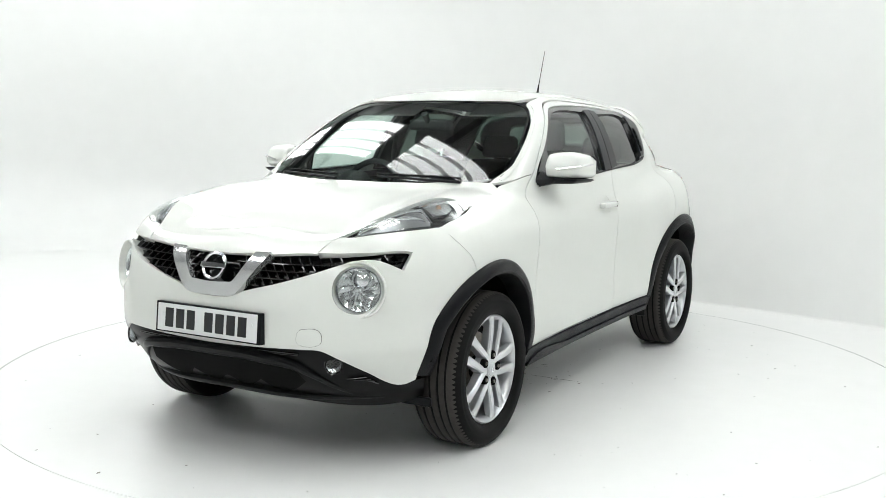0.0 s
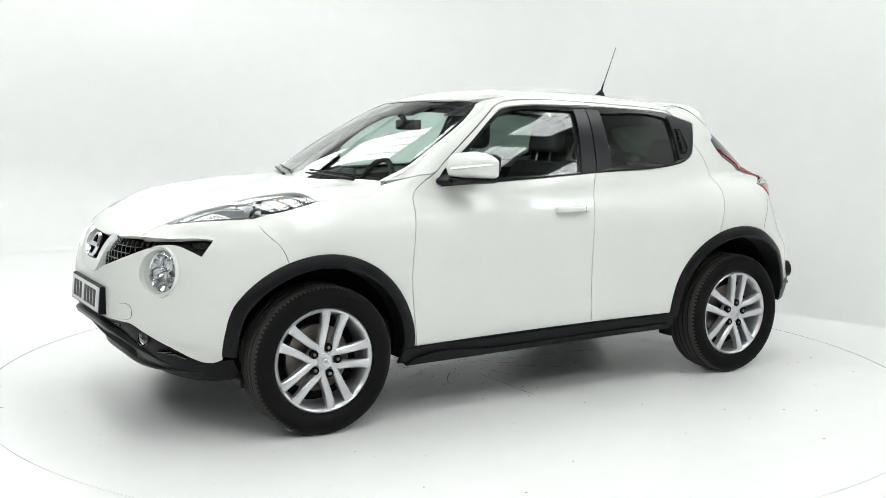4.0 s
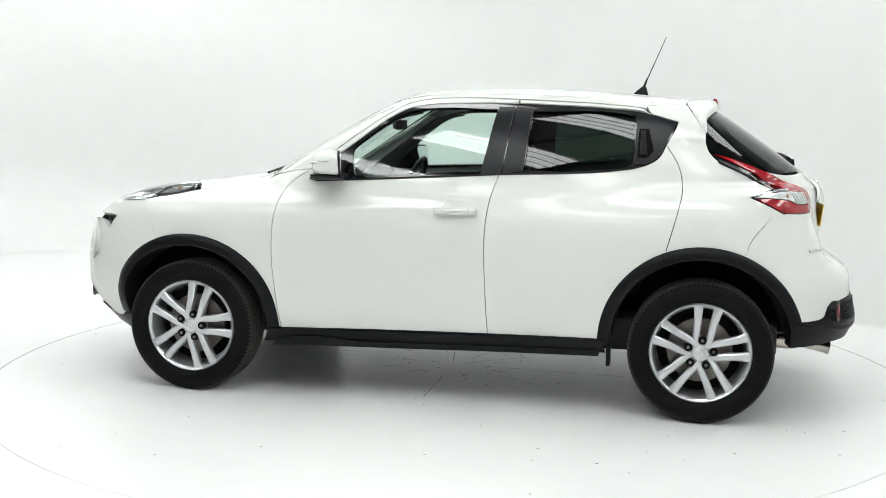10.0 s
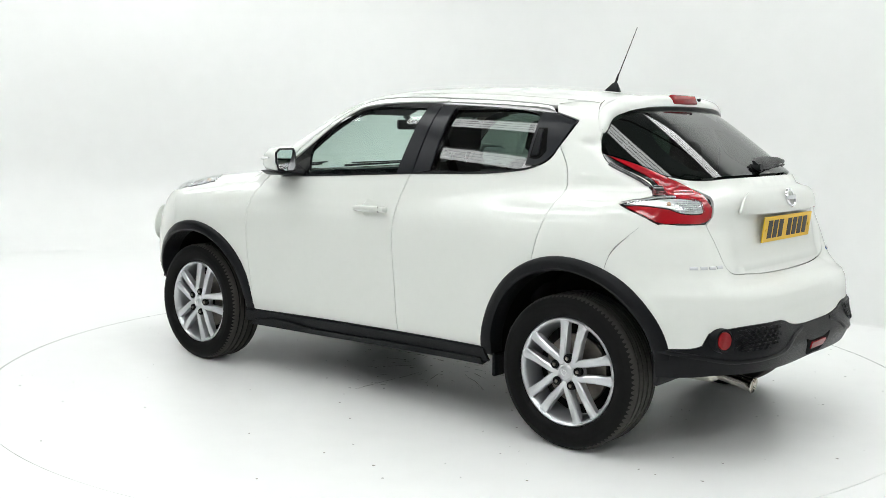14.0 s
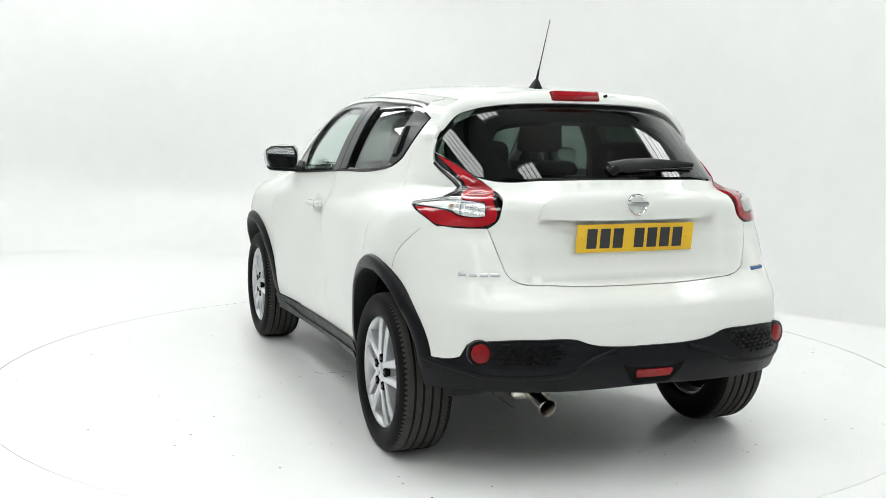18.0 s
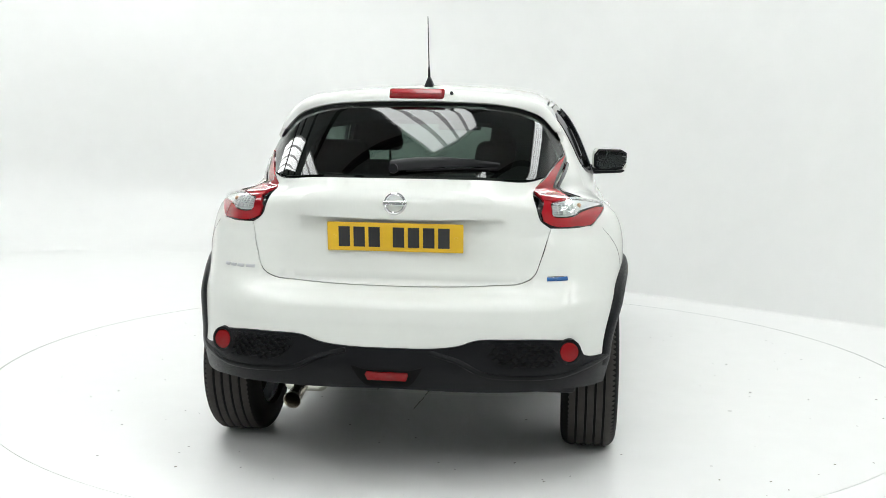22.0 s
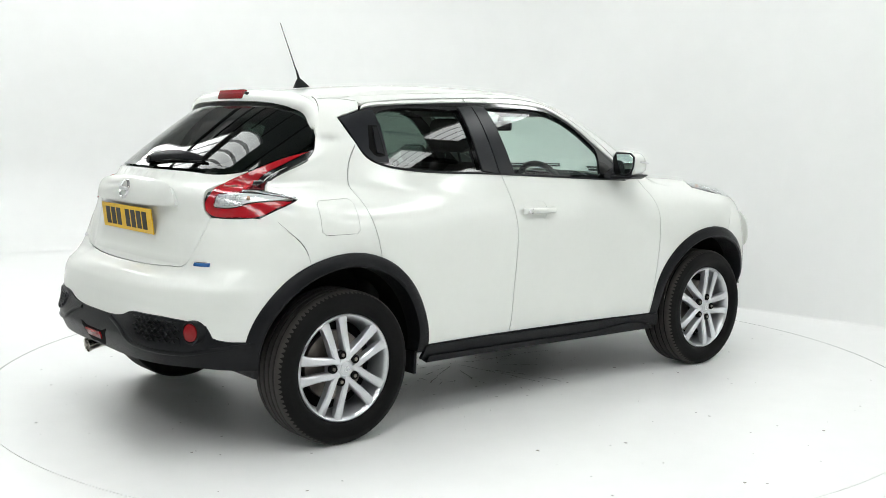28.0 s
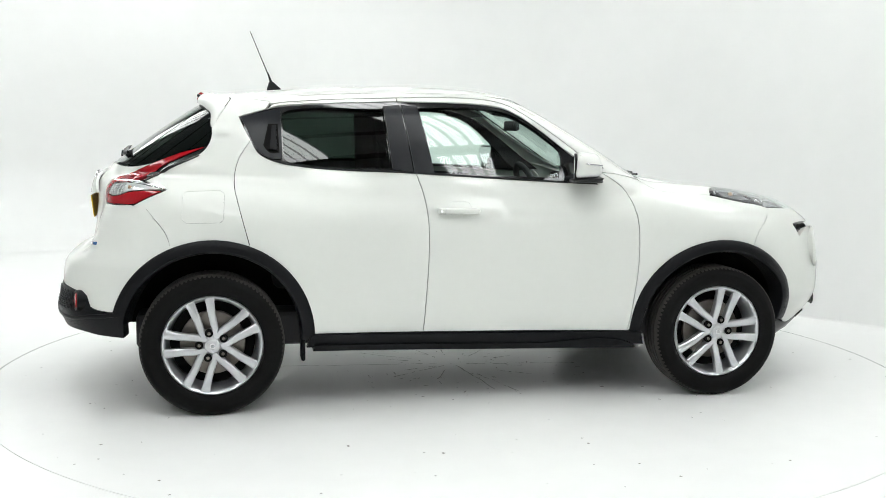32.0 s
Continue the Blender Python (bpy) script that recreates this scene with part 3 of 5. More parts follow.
    tail += [c for q in pairs(tail)[::-1] if q[0] != 0 for c in (-q[0], q[1])]
    skin("rear_bumper", outline(tail, 1.2, corner=40), round_back, PAINT, car, step=1.6, gap=.03)
    low = [*TAIL_LOW, 50.5, 18.6, 43.1, 18.8, 37.8, 19.2, 29, 19.3, 13, 19.2, 0, 19.4]
    low += [c for q in pairs(low)[::-1] if q[0] != 0 for c in (-q[0], q[1])]
    skin("lower_rear_bumper", outline(low, 1.2, corner=40), round_back, PLASTIC, car, step=1.6, gap=.1, lift=.004, depth=.05)
    low = [*BUMPER_LOW, 49.2, 18.1, 50.3, 13.4, 46, 12.3, 38, 11.7, 20, 12.2, 0, 12.4]
    low += [c for q in pairs(low)[::-1] if q[0] != 0 for c in (-q[0], q[1])]
    skin("lower_front_bumper", outline(low, 1.2, corner=40), round_front, LOWBLACK, car, step=1.6, gap=.1, lift=-.006, depth=.05)
    g = [*GRILLE_TOP, *GRILLE_LOW]
    g += [c for q in pairs(g)[::-1] if q[0] != 0 for c in (-q[0], q[1])]
    skin("grille", outline(g, 1.2, corner=40), round_front, GLOSS, car, step=1.6, gap=-.3, lift=-.045)


def inner_shell():
    """Dark metal behind the panels, seen only through their gaps."""
    for flip in (False, True):
        skin("inner_shell", outline([1.65, .36, 1.72, .90, 1.25, .98, .75, 1.02, -1.5, 1.02, -1.70, .95, -1.70, .40, *arc(1, 175, 5, R1 - .02), *arc(0, 175, 5, R0 - .02)], .05), from_side, SHELL, car,
             form=lower, lift=-.020, depth=0, step=.06, flip=flip)
    for f, s in ((round_front, 1), (round_back, -1)):
        skin("inner_shell", outline([0, 20, 44, 20, 50, 30, 55, 42, 40, 44 if s > 0 else 46, 0, 43 if s > 0 else 50], 2.5, mirror=True), f, SHELL, car, form=lower, lift=-.10 if s > 0 else -.022, depth=0, step=3)
    skin("inner_shell", outline([1.93, 0, 1.8, .5, 1.3, .68, .9, .64, .9, 0, .9, -.64, 1.3, -.68, 1.8, -.5], .05), from_top, SHELL, car, form=lower, lift=-.022, depth=0, step=.06)


def wheel_parts(x, y, z, flip, turn):
    """A 17 inch wheel with five double spokes; its outer face looks to +y before the flip."""
    m = Matrix.Translation((x, -y if flip else y, z)) @ (Matrix.Diagonal((1, -1, 1, 1)) if flip else Matrix.Identity(4))
    R = .334
    rim = part("wheel", lathe([(.205, -.19), (.214, -.19), (.218, -.17), (.205, -.15), (.198, -.10), (.206, -.05), (.213, -.02), (.220, -.008), (.229, -.002), (.2345, -.006), (.235, -.014), (.228, -.03)], 72),
               ALLOY, car, "silver alloy wheel with five twin spokes", True, m)
    groove = []
    for c in (-.150, -.112, -.075, -.04):
        groove += [(R, c - .006), (R - .008, c - .004), (R - .008, c + .004), (R, c + .006)]
    inner = [(.216, -.195), (.222, -.21), (.250, -.215), (.285, -.212), (.315, -.203), (.328, -.188), (R - .004, -.172)]
    outer = [(R - .004, -.022), (.330, -.010), (.322, .002), (.312, .010), (.300, .014), (.296, .016), (.293, .0155), (.283, .018), (.262, .017), (.246, .010), (.238, .000), (.2335, -.010), (.230, -.02)]
    tyre = lathe(inner + outer, 96)
    tread = lathe([(R - .012, -.180), (.328, -.186), (R, -.170), *groove, (R, -.024), (.3315, -.010), (.322, .0025), (.318, .002)], 192)
    for v in tread.verts:
        i = round(math.atan2(v.co.z, v.co.x) / (2 * math.pi) * 192) % 192
        if i % 2 == 0 and (v.co.y > -.034 or v.co.y < -.160) and math.hypot(v.co.x, v.co.z) > .320:
            v.co.x, v.co.z = v.co.x * .9955, v.co.z * .9955
    tyre = part("tyre", tyre, RUBBER, rim, "black road tyre with grooved tread", True, m)
    part("tread", tread, TREAD, rim, "dusty grooved tread", True, m)
    for k in range(5):
        a = radians(turn + 72 * k)
        for s in (-1, 1):
            spoke(a, s, rim, m)
    part("hub", lathe([(.0, .000), (.034, .000), (.040, -.006), (.066, -.014), (.074, -.024), (.076, -.05), (.03, -.06)], 40), ALLOY, rim, "", True, m)
    part("hub_cap", lathe([(0, .006), (.024, .005), (.0285, .002), (.029, -.003)], 32), ALLOY, rim, "silver hub cap with a plain emblem", True, m)
    part("emblem", lathe([(.009, .0055), (.009, .008), (.013, .008), (.013, .0050)], 24), CHROME, rim, "", True, m)
    for k in range(5):
        a = radians(turn + 72 * k)
        c = (.061 * math.cos(a), .061 * math.sin(a))
        # dark disc just proud of the spokes paints the shade of the nut's bore
        part("nut_bore_shade", lathe([(0, -.0005), (.0150, -.0005), (.0178, .0012), (.0190, -.004), (.0190, -.020)], 24), SHELL, rim, "", True, m @ Matrix.Translation((c[0], 0, c[1])))
        part("wheel_nut", rod((c[0], -.03, c[1]), (c[0], .004, c[1]), .0095, .0080, 6), STEEL, rim, "", False, m)
    part("brake_disc", lathe([(.05, -.085), (.15, -.085), (.152, -.09), (.152, -.105), (.06, -.105)], 48), STEEL, rim, "", True, m)
    part("brake_backing", lathe([(.0, -.11), (.196, -.11), (.19, -.14), (0, -.14)], 40), SHELL, rim, "", True, m)


def spoke(a, s, rim, m):
    bm = bmesh.new()
    rings = []
    for r, off, w, y0, y1 in ((.022, .022, .014, -.004, -.05), (.07, .0315, .0155, -.002, -.045), (.14, .036, .017, -.001, -.04), (.195, .043, .0195, -.003, -.035), (.222, .049, .026, -.006, -.03)):
        ring = []
        for dw, dy in ((-w, y1), (-w, y0 - .006), (-w * .62, y0), (w * .62, y0), (w, y0 - .006), (w, y1)):
            u, v = r, s * off + dw * s
            ring.append(bm.verts.new((u * math.cos(a) - v * math.sin(a), dy, u * math.sin(a) + v * math.cos(a))))
        rings.append(ring)
    for p, q in zip(rings, rings[1:]):
        for i in range(6):
            bm.faces.new((p[i], p[(i + 1) % 6], q[(i + 1) % 6], q[i]))
    bm.faces.new(rings[0])
    bm.faces.new(rings[-1][::-1])
    bmesh.ops.recalc_face_normals(bm, faces=bm.faces)
    part("spoke", bm, ALLOY, rim, "", True, m)


for flip in (False, True):
    body_panels(flip)
    wheel_parts(1.265, .855, .334, flip, 73 if flip else 105)
    wheel_parts(-1.265, .855, .334, flip, 105 if flip else 98)
nose_and_tail()
inner_shell()


# ---- the car's smaller parts ----
def line(a, b, n=8):
    return [c for i in range(n + 1) for c in (a[0] + (b[0] - a[0]) * i / n, a[1] + (b[1] - a[1]) * i / n)]


def facing(p, n, roll=0.0):
    """A pose at p whose +y looks along n and whose z stays up."""
    n = Vector(n).normalized()
    x = n.cross(Vector((0, 0, 1))).normalized()
    z = x.cross(n)
    return Matrix.Translation(p) @ Matrix((x, n, z)).transposed().to_4x4() @ Matrix.Rotation(roll, 4, "Y")


def mirrored(m, flip):
    return Matrix.Diagonal((1, -1, 1, 1)) @ m if flip else m


def tail_lamps(flip):
    k = dict(flip=flip, step=1.5)
    ring = [*TAIL_IN, *TAIL_FOOT[2:], *TAIL_OUT[2:-2]]
    lamp = skin("tail_lamp", outline(ring, .9, corner=30), round_back, GLOSS, car, "boomerang tail lamp with red and clear lenses", lift=-.004, gap=.02, depth=.02, **k)
    skin("upper_lens", outline([64.6, 62.45, 55.2, 60.8, 45.4, 58.1, 38.0, 55.2, 37.4, 54.2, 41, 53.9, 45.2, 54.3, 46.6, 55.0, 48.0, 56.4, 50.6, 58.0, 54.6, 59.4, 60, 61.1], .8, corner=40), round_back, RED, lamp, "red blade lens", lift=.003, gap=.05, depth=.01, **k)
    skin("lower_lens", outline([36.1, 52.0, 36.5, 50.3, 38.6, 49.4, 45, 49.2, 50.5, 49.4, 54, 50.8, 58.2, 52.35, 55, 52.5, 50, 52.2, 47.3, 51.85, 45, 51.2, 41, 50.95, 39.2, 51.1, 38.6, 51.7, 38.9, 53.4, 39.8, 53.9, 37.6, 54.2], .8, corner=40), round_back, RED, lamp, "red stop lens", lift=.004, gap=.05, depth=.01, **k)
    skin("reflector", outline([38.8, 51.3, 41, 51.1, 45, 51.4, 47, 52.1, 50, 52.45, 55, 52.75, 58.6, 52.85, 55, 53.4, 50, 53.9, 45.2, 54.1, 41, 53.8, 39.2, 53.4], .8, corner=40), round_back, SILVER, lamp, "silver reflector", lift=.001, gap=.05, depth=.008, **k)
    skin("clear_lens", outline([38.7, 51.2, 41, 51.0, 45, 51.3, 47, 52.0, 50, 52.35, 55, 52.65, 58.9, 52.8, 55, 53.5, 50, 54.0, 45.2, 54.2, 41, 53.9, 39.1, 53.5], .8, corner=40), round_back, LENS, lamp, "clear ribbed lens", lift=.008, gap=.05, depth=.006, **k)
    for z in (51.6, 52.0, 52.4, 52.8, 53.2, 53.6):
        bar("lens_rib", line((39.2, z), (46.0, z), 7), round_back, CHROME, lamp, .0011, .0015, .0025, flip=flip)
    for u in (40.2, 41.4, 42.6, 43.8, 45.0):
        bar("lens_rib", line((u, 51.4), (u + .3, 53.7), 4), round_back, SILVER, lamp, .0020, .0015, .004, flip=flip)
    p = drop(47.5, 53.1, round_back)
    part("bulb", rod(p, p + .008 * slope(whole, p[None])[0], .010, .006, 10), AMBER, lamp, "amber indicator bulb", True, mirrored(Matrix.Identity(4), flip))
    bar("black_strip", [50.6, 54.5, 50.0, 55.3, 50.7, 56.2, 53, 57.4, 56, 58.4, 60, 59.6, 63.5, 60.7], round_back, GLOSS, lamp, .009, .001, .004, flip=flip)
    bar("chrome_strip", [45.5, 54.35, 49, 54.3, 53, 53.75, 56, 53.5, 59.2, 52.95], round_back, CHROME, lamp, .004, .003, .005, flip=flip)


def head_lamps(flip):
    k = dict(flip=flip)
    ring = [*LAMP_IN, *LAMP_OUT[2:], *LAMP_LOW[2:-2]]
    lamp = skin("position_lamp", outline(ring, .015, corner=35), from_top, GLOSS, car, "arrow shaped lamp on the wing under a clear cover", lift=-.030, depth=.02, gap=.001, **k)
    skin("reflector", outline([1.82, .505, 1.73, .553, 1.62, .595, 1.51, .605, 1.51, .67, 1.57, .735, 1.63, .705, 1.74, .63], .015), from_top, SMOKED, lamp, "grey light guide", lift=-.020, depth=.01, **k)
    skin("indicator", outline([1.45, .60, 1.38, .615, 1.33, .65, 1.34, .70, 1.42, .715, 1.50, .70], .012, corner=60), from_top, SMOKED, lamp, "smoked indicator bowl", lift=-.016, depth=.012, **k)
    p = drop(1.40, .66, from_top)
    part("bulb", rod(p + (0, 0, -.02), p + (0, 0, -.004), .014, .008, 12), AMBER, lamp, "amber indicator bulb", True, mirrored(Matrix.Identity(4), flip))
    for d in (.0, .024, .048):
        bar("light_guide_rib", [1.80 - d, .525 + d * .6, 1.70 - d, .575 + d * .7, 1.60 - d * .6, .63 + d, 1.57, .68 + d * .5], from_top, CHROME, lamp, .0022, -.018, .006, flip=flip)
    bar("chrome_strip", [1.78, .515, 1.66, .560, 1.54, .600, 1.50, .64, 1.54, .70, 1.56, .725], from_top, CHROME, lamp, .004, -.02, .012, flip=flip)
    bar("chrome_strip", [1.47, .605, 1.36, .622, 1.31, .66, 1.30, .70], from_top, CHROME, lamp, .004, -.02, .012, flip=flip)
    skin("cover", outline(ring, .015, corner=35), from_top, LENS, lamp, "clear lamp cover", lift=.004, depth=.02, gap=.003, **k)
    # round main lamp in the bumper
    p = drop(33.6, 37.0, round_front)
    n = np.array((.90, .42, .10))
    m = mirrored(facing(p - .024 * n / np.linalg.norm(n), n), flip)
    main = part("headlamp", lathe([(.112, .010), (.110, .022), (.104, .022), (.096, .002), (.090, -.02), (.088, -.05)], 48), PAINT, car, "round headlamp with a chrome bowl behind clear glass", True, m)
    bowl = lathe([(.088, -.008), (.083, -.016), (.066, -.022), (.048, -.027), (.028, -.030), (.004, -.032)], 30)
    for v in bowl.verts:
        if .01 < math.hypot(v.co.x, v.co.z) < .08:
            v.co.y += random.uniform(-.010, .010)
            v.co.x *= random.uniform(.95, 1.05)
    part("bowl", bowl, FACET, main, "chrome bowl of small facets", False, m)
    part("bezel", lathe([(.083, -.010), (.087, -.004), (.091, -.010), (.089, -.03)], 48), CHROME, main, "", True, m)
    part("projector", lathe([(.030, -.05), (.030, -.030), (.028, -.022), (.018, -.016), (.0, -.013)], 32), CHROME, main, "round projector", True, m @ Matrix.Translation((-.012, 0, .036)))
    part("hood", lathe([(.040, -.05), (.040, -.012), (.037, -.010), (.034, -.014), (.034, -.05)], 28), FACET, main, "silver ring round the projector", True, m @ Matrix.Translation((-.012, 0, .036)))
    part("lens", lathe([(.090, -.006), (.083, .004), (.06, .014), (.03, .020), (0, .022)], 40), LENS, main, "clear domed glass", True, m)
    # fog lamp
    p = drop(29.0, 22.4, round_front)
    m = mirrored(facing(p - .004 * n, (.94, .33, .0)), flip)
    fog = part("fog_lamp", lathe([(.038, .002), (.036, .009), (.033, .006), (.031, -.02)], 36), GLOSS, car, "round fog lamp in a black bezel", True, m)
    part("bowl", lathe([(.031, .000), (.022, -.010), (0, -.014)], 32), FACET, fog, "", True, m)
    part("lens", lathe([(.032, .004), (.022, .009), (0, .011)], 32), LENS, fog, "", True, m)


def front_face():
    """Grille mesh, V, badge, plate and lower intake."""
    g = [*GRILLE_TOP, *GRILLE_LOW]
    poly = outline(g + [c for q in pairs(g)[::-1] if q[0] != 0 for c in (-q[0], q[1])], 1.2, corner=40)
    inner = inset(poly, .5)
    mesh = tagged(bpy.data.objects["grille"], "black honeycomb radiator grille")
    # rows that follow the grille's sweep, and staggered uprights
    tall = [42.9, 41.4, 39.9, 38.4, 36.9, 35.5]
    for r, z in enumerate(tall):
        a = np.linspace(-46, 46, 185)
        zz = z + .9 * (np.abs(a) / 46) ** 1.5
        ok = within(inner, np.stack([a, zz], 1)) & (np.abs(a) > 4.5)
        run = []
        for i in range(len(a) + 1):
            if i < len(a) and ok[i]:
                run.append((a[i], zz[i]))
            else:
                if len(run) > 3:
                    bar("grille_bar", [c for q in run[::2] for c in q], round_front, GLOSS, mesh, .0045, -.04, .026)
                run = []
        if r < len(tall) - 1:
            for i in range(-20, 21):
                u = (i + .5 * (r % 2)) * 2.35
                z0, z1 = z + .9 * (abs(u) / 46) ** 1.5, tall[r + 1] + .9 * (abs(u) / 46) ** 1.5
                if abs(u) > 4 and within(inner, np.array([[u, (z0 + z1) / 2]]))[0]:
                    bar("grille_bar", line((u - .5 * (1 if u > 0 else -1), z0), (u + .5 * (1 if u > 0 else -1), z1), 2), round_front, GLOSS, mesh, .0045, -.04, .022)
    v = [14.6, 42.9, 10.4, 42.8, 6.9, 38.4, 5.8, 37.2, 4.0, 37.0, 0, 36.8]
    w = [0, 34.2, 4.5, 34.3, 6.6, 34.7, 8.4, 36.1, 10.6, 38.6]
    tip = outline([*v, *[c for q in pairs(v)[::-1] if q[0] != 0 for c in (-q[0], q[1])], *[c for q in pairs(w)[::-1] if q[0] != 0 for c in (-q[0], q[1])], *w], .6, corner=45)
    skin("grille_v_trim", tip, round_front, SATIN, car, "broad satin chrome V across the grille", step=.9, gap=0, depth=.03, lift=.012)
    m = facing(drop(0, 39.9, round_front) + np.array((.004, 0, 0)), (.93, 0, .36))
    ring = part("badge", lathe([(.047, .0), (.047, .008), (.052, .012), (.058, .010), (.060, .0)], 44), CHROME, car, "round chrome badge with a plain bar", True, m)
    part("badge_bar", box(-.064, .064, .002, .014, -.011, .011, .003), CHROME, ring, "", False, m)
    part("badge_back", lathe([(0, -.012), (.048, -.012), (.049, 0)], 32), GLOSS, ring, "", True, m)
    # plate on its black holder
    m = pose(2.076, 0, .576, 0, -5, 0)
    part("plate_holder", box(-.03, .012, -.275, .275, -.062, .062, .004), PLASTIC, car, "black plate holder", False, m)
    plate = part("number_plate", box(.012, .016, -.262, .262, -.0555, .0555, .0015, 1), WHITE, car, "white front plate with black bars", False, m)
    for y in (-.196, -.138, -.080, .014, .072, .130, .188):
        part("plate_bar", box(.0150, .0172, y - .022, y + .022, -.039, .039, .0005, 1), INK, plate, "plain black bar", False, m)
    for y in (.235, -.235):
        part("screw_cap", rod((.015, y, .012), (.018, y, .012), .008, .007, 12), WHITE, plate, "", False, m)
    # towing eye cover
    EYE_COVER = [21.9, 28.5, 22.4, 29.2, 23.2, 29.4, 25.8, 29.4, 26.6, 28.8, 26.7, 27.0, 26.0, 26.4, 22.2, 26.4, 21.7, 26.9]
    skin("towing_eye_cover", outline(EYE_COVER, .7, corner=70), round_front, PAINT, car, "small square towing eye cover", lift=.0022, gap=.0, depth=.004, step=1.2)
    bar("towing_eye_joint", outline(EYE_COVER, .7, corner=70).ravel(), round_front, SHELL, car, .0011, .0, .0012, close=True)
    # lower intake: flush dark sheet painting the mouth's shade, upper lip, lower lip
    mouth = [0, 22.6, 14, 22.3, 19.9, 21.2, 22.6, 18.2, 19, 15.8, 13.8, 15.4, 10.5, 17.3, 7, 15.6, 3.6, 15.4, 0, 16.9]
    skin("intake_mouth_shade", outline(mouth, 1.2, mirror=True, corner=50), round_front, SHELL, car, "flat dark sheet for the shaded lower air intake", lift=-.001, gap=0, depth=.0, step=2)
    lip = [-33, 15.4, -29.6, 16.8, -25, 19.6, -20.7, 22.0, -14, 23.1, 0, 23.4, 14, 23.1, 20.7, 22.0, 25, 19.6, 29.6, 16.8, 33, 15.4]
    bar("intake_lip", [c for q in np.array(outline_open(lip, 1.0)) for c in q], round_front, LOWBLACK, car, .024, -.006, .030, label="black bar over the lower intake", fade=.30)
    low = [-40, 14.2, -30, 14.2, -20, 14.4, 0, 14.6, 20, 14.4, 30, 14.2, 40, 14.2]
    bar("chin", [c for q in np.array(outline_open(low, 1.2)) for c in q], round_front, LOWBLACK, car, .022, -.006, .022, label="black chin below the intake", fade=.35)
    for z in (24.5, 24.2):
        bar("intake_slat", line((-22, z), (22, z), 18), round_front, GLOSS, car, .002, -.004, .006)
    for s in (False, True):
        for i in range(4):
            bar("intake_slat", line((31.5 + 1.4 * i, 19.3 - .1 * i), (35.5 + .9 * i, 19.7 - .55 * i), 3), round_front, GLOSS, car, .003, -.004, .008, flip=s)
        part("air_deflector", box(1.60, 1.62, .62, .76, .232, .27, .006), PLASTIC, car, "", False, mirrored(Matrix.Identity(4), s))
        part("mud_deflector", box(-.852, -.832, .70, .80, .235, .34, .008), PLASTIC, car, "", False, mirrored(Matrix.Identity(4), s))


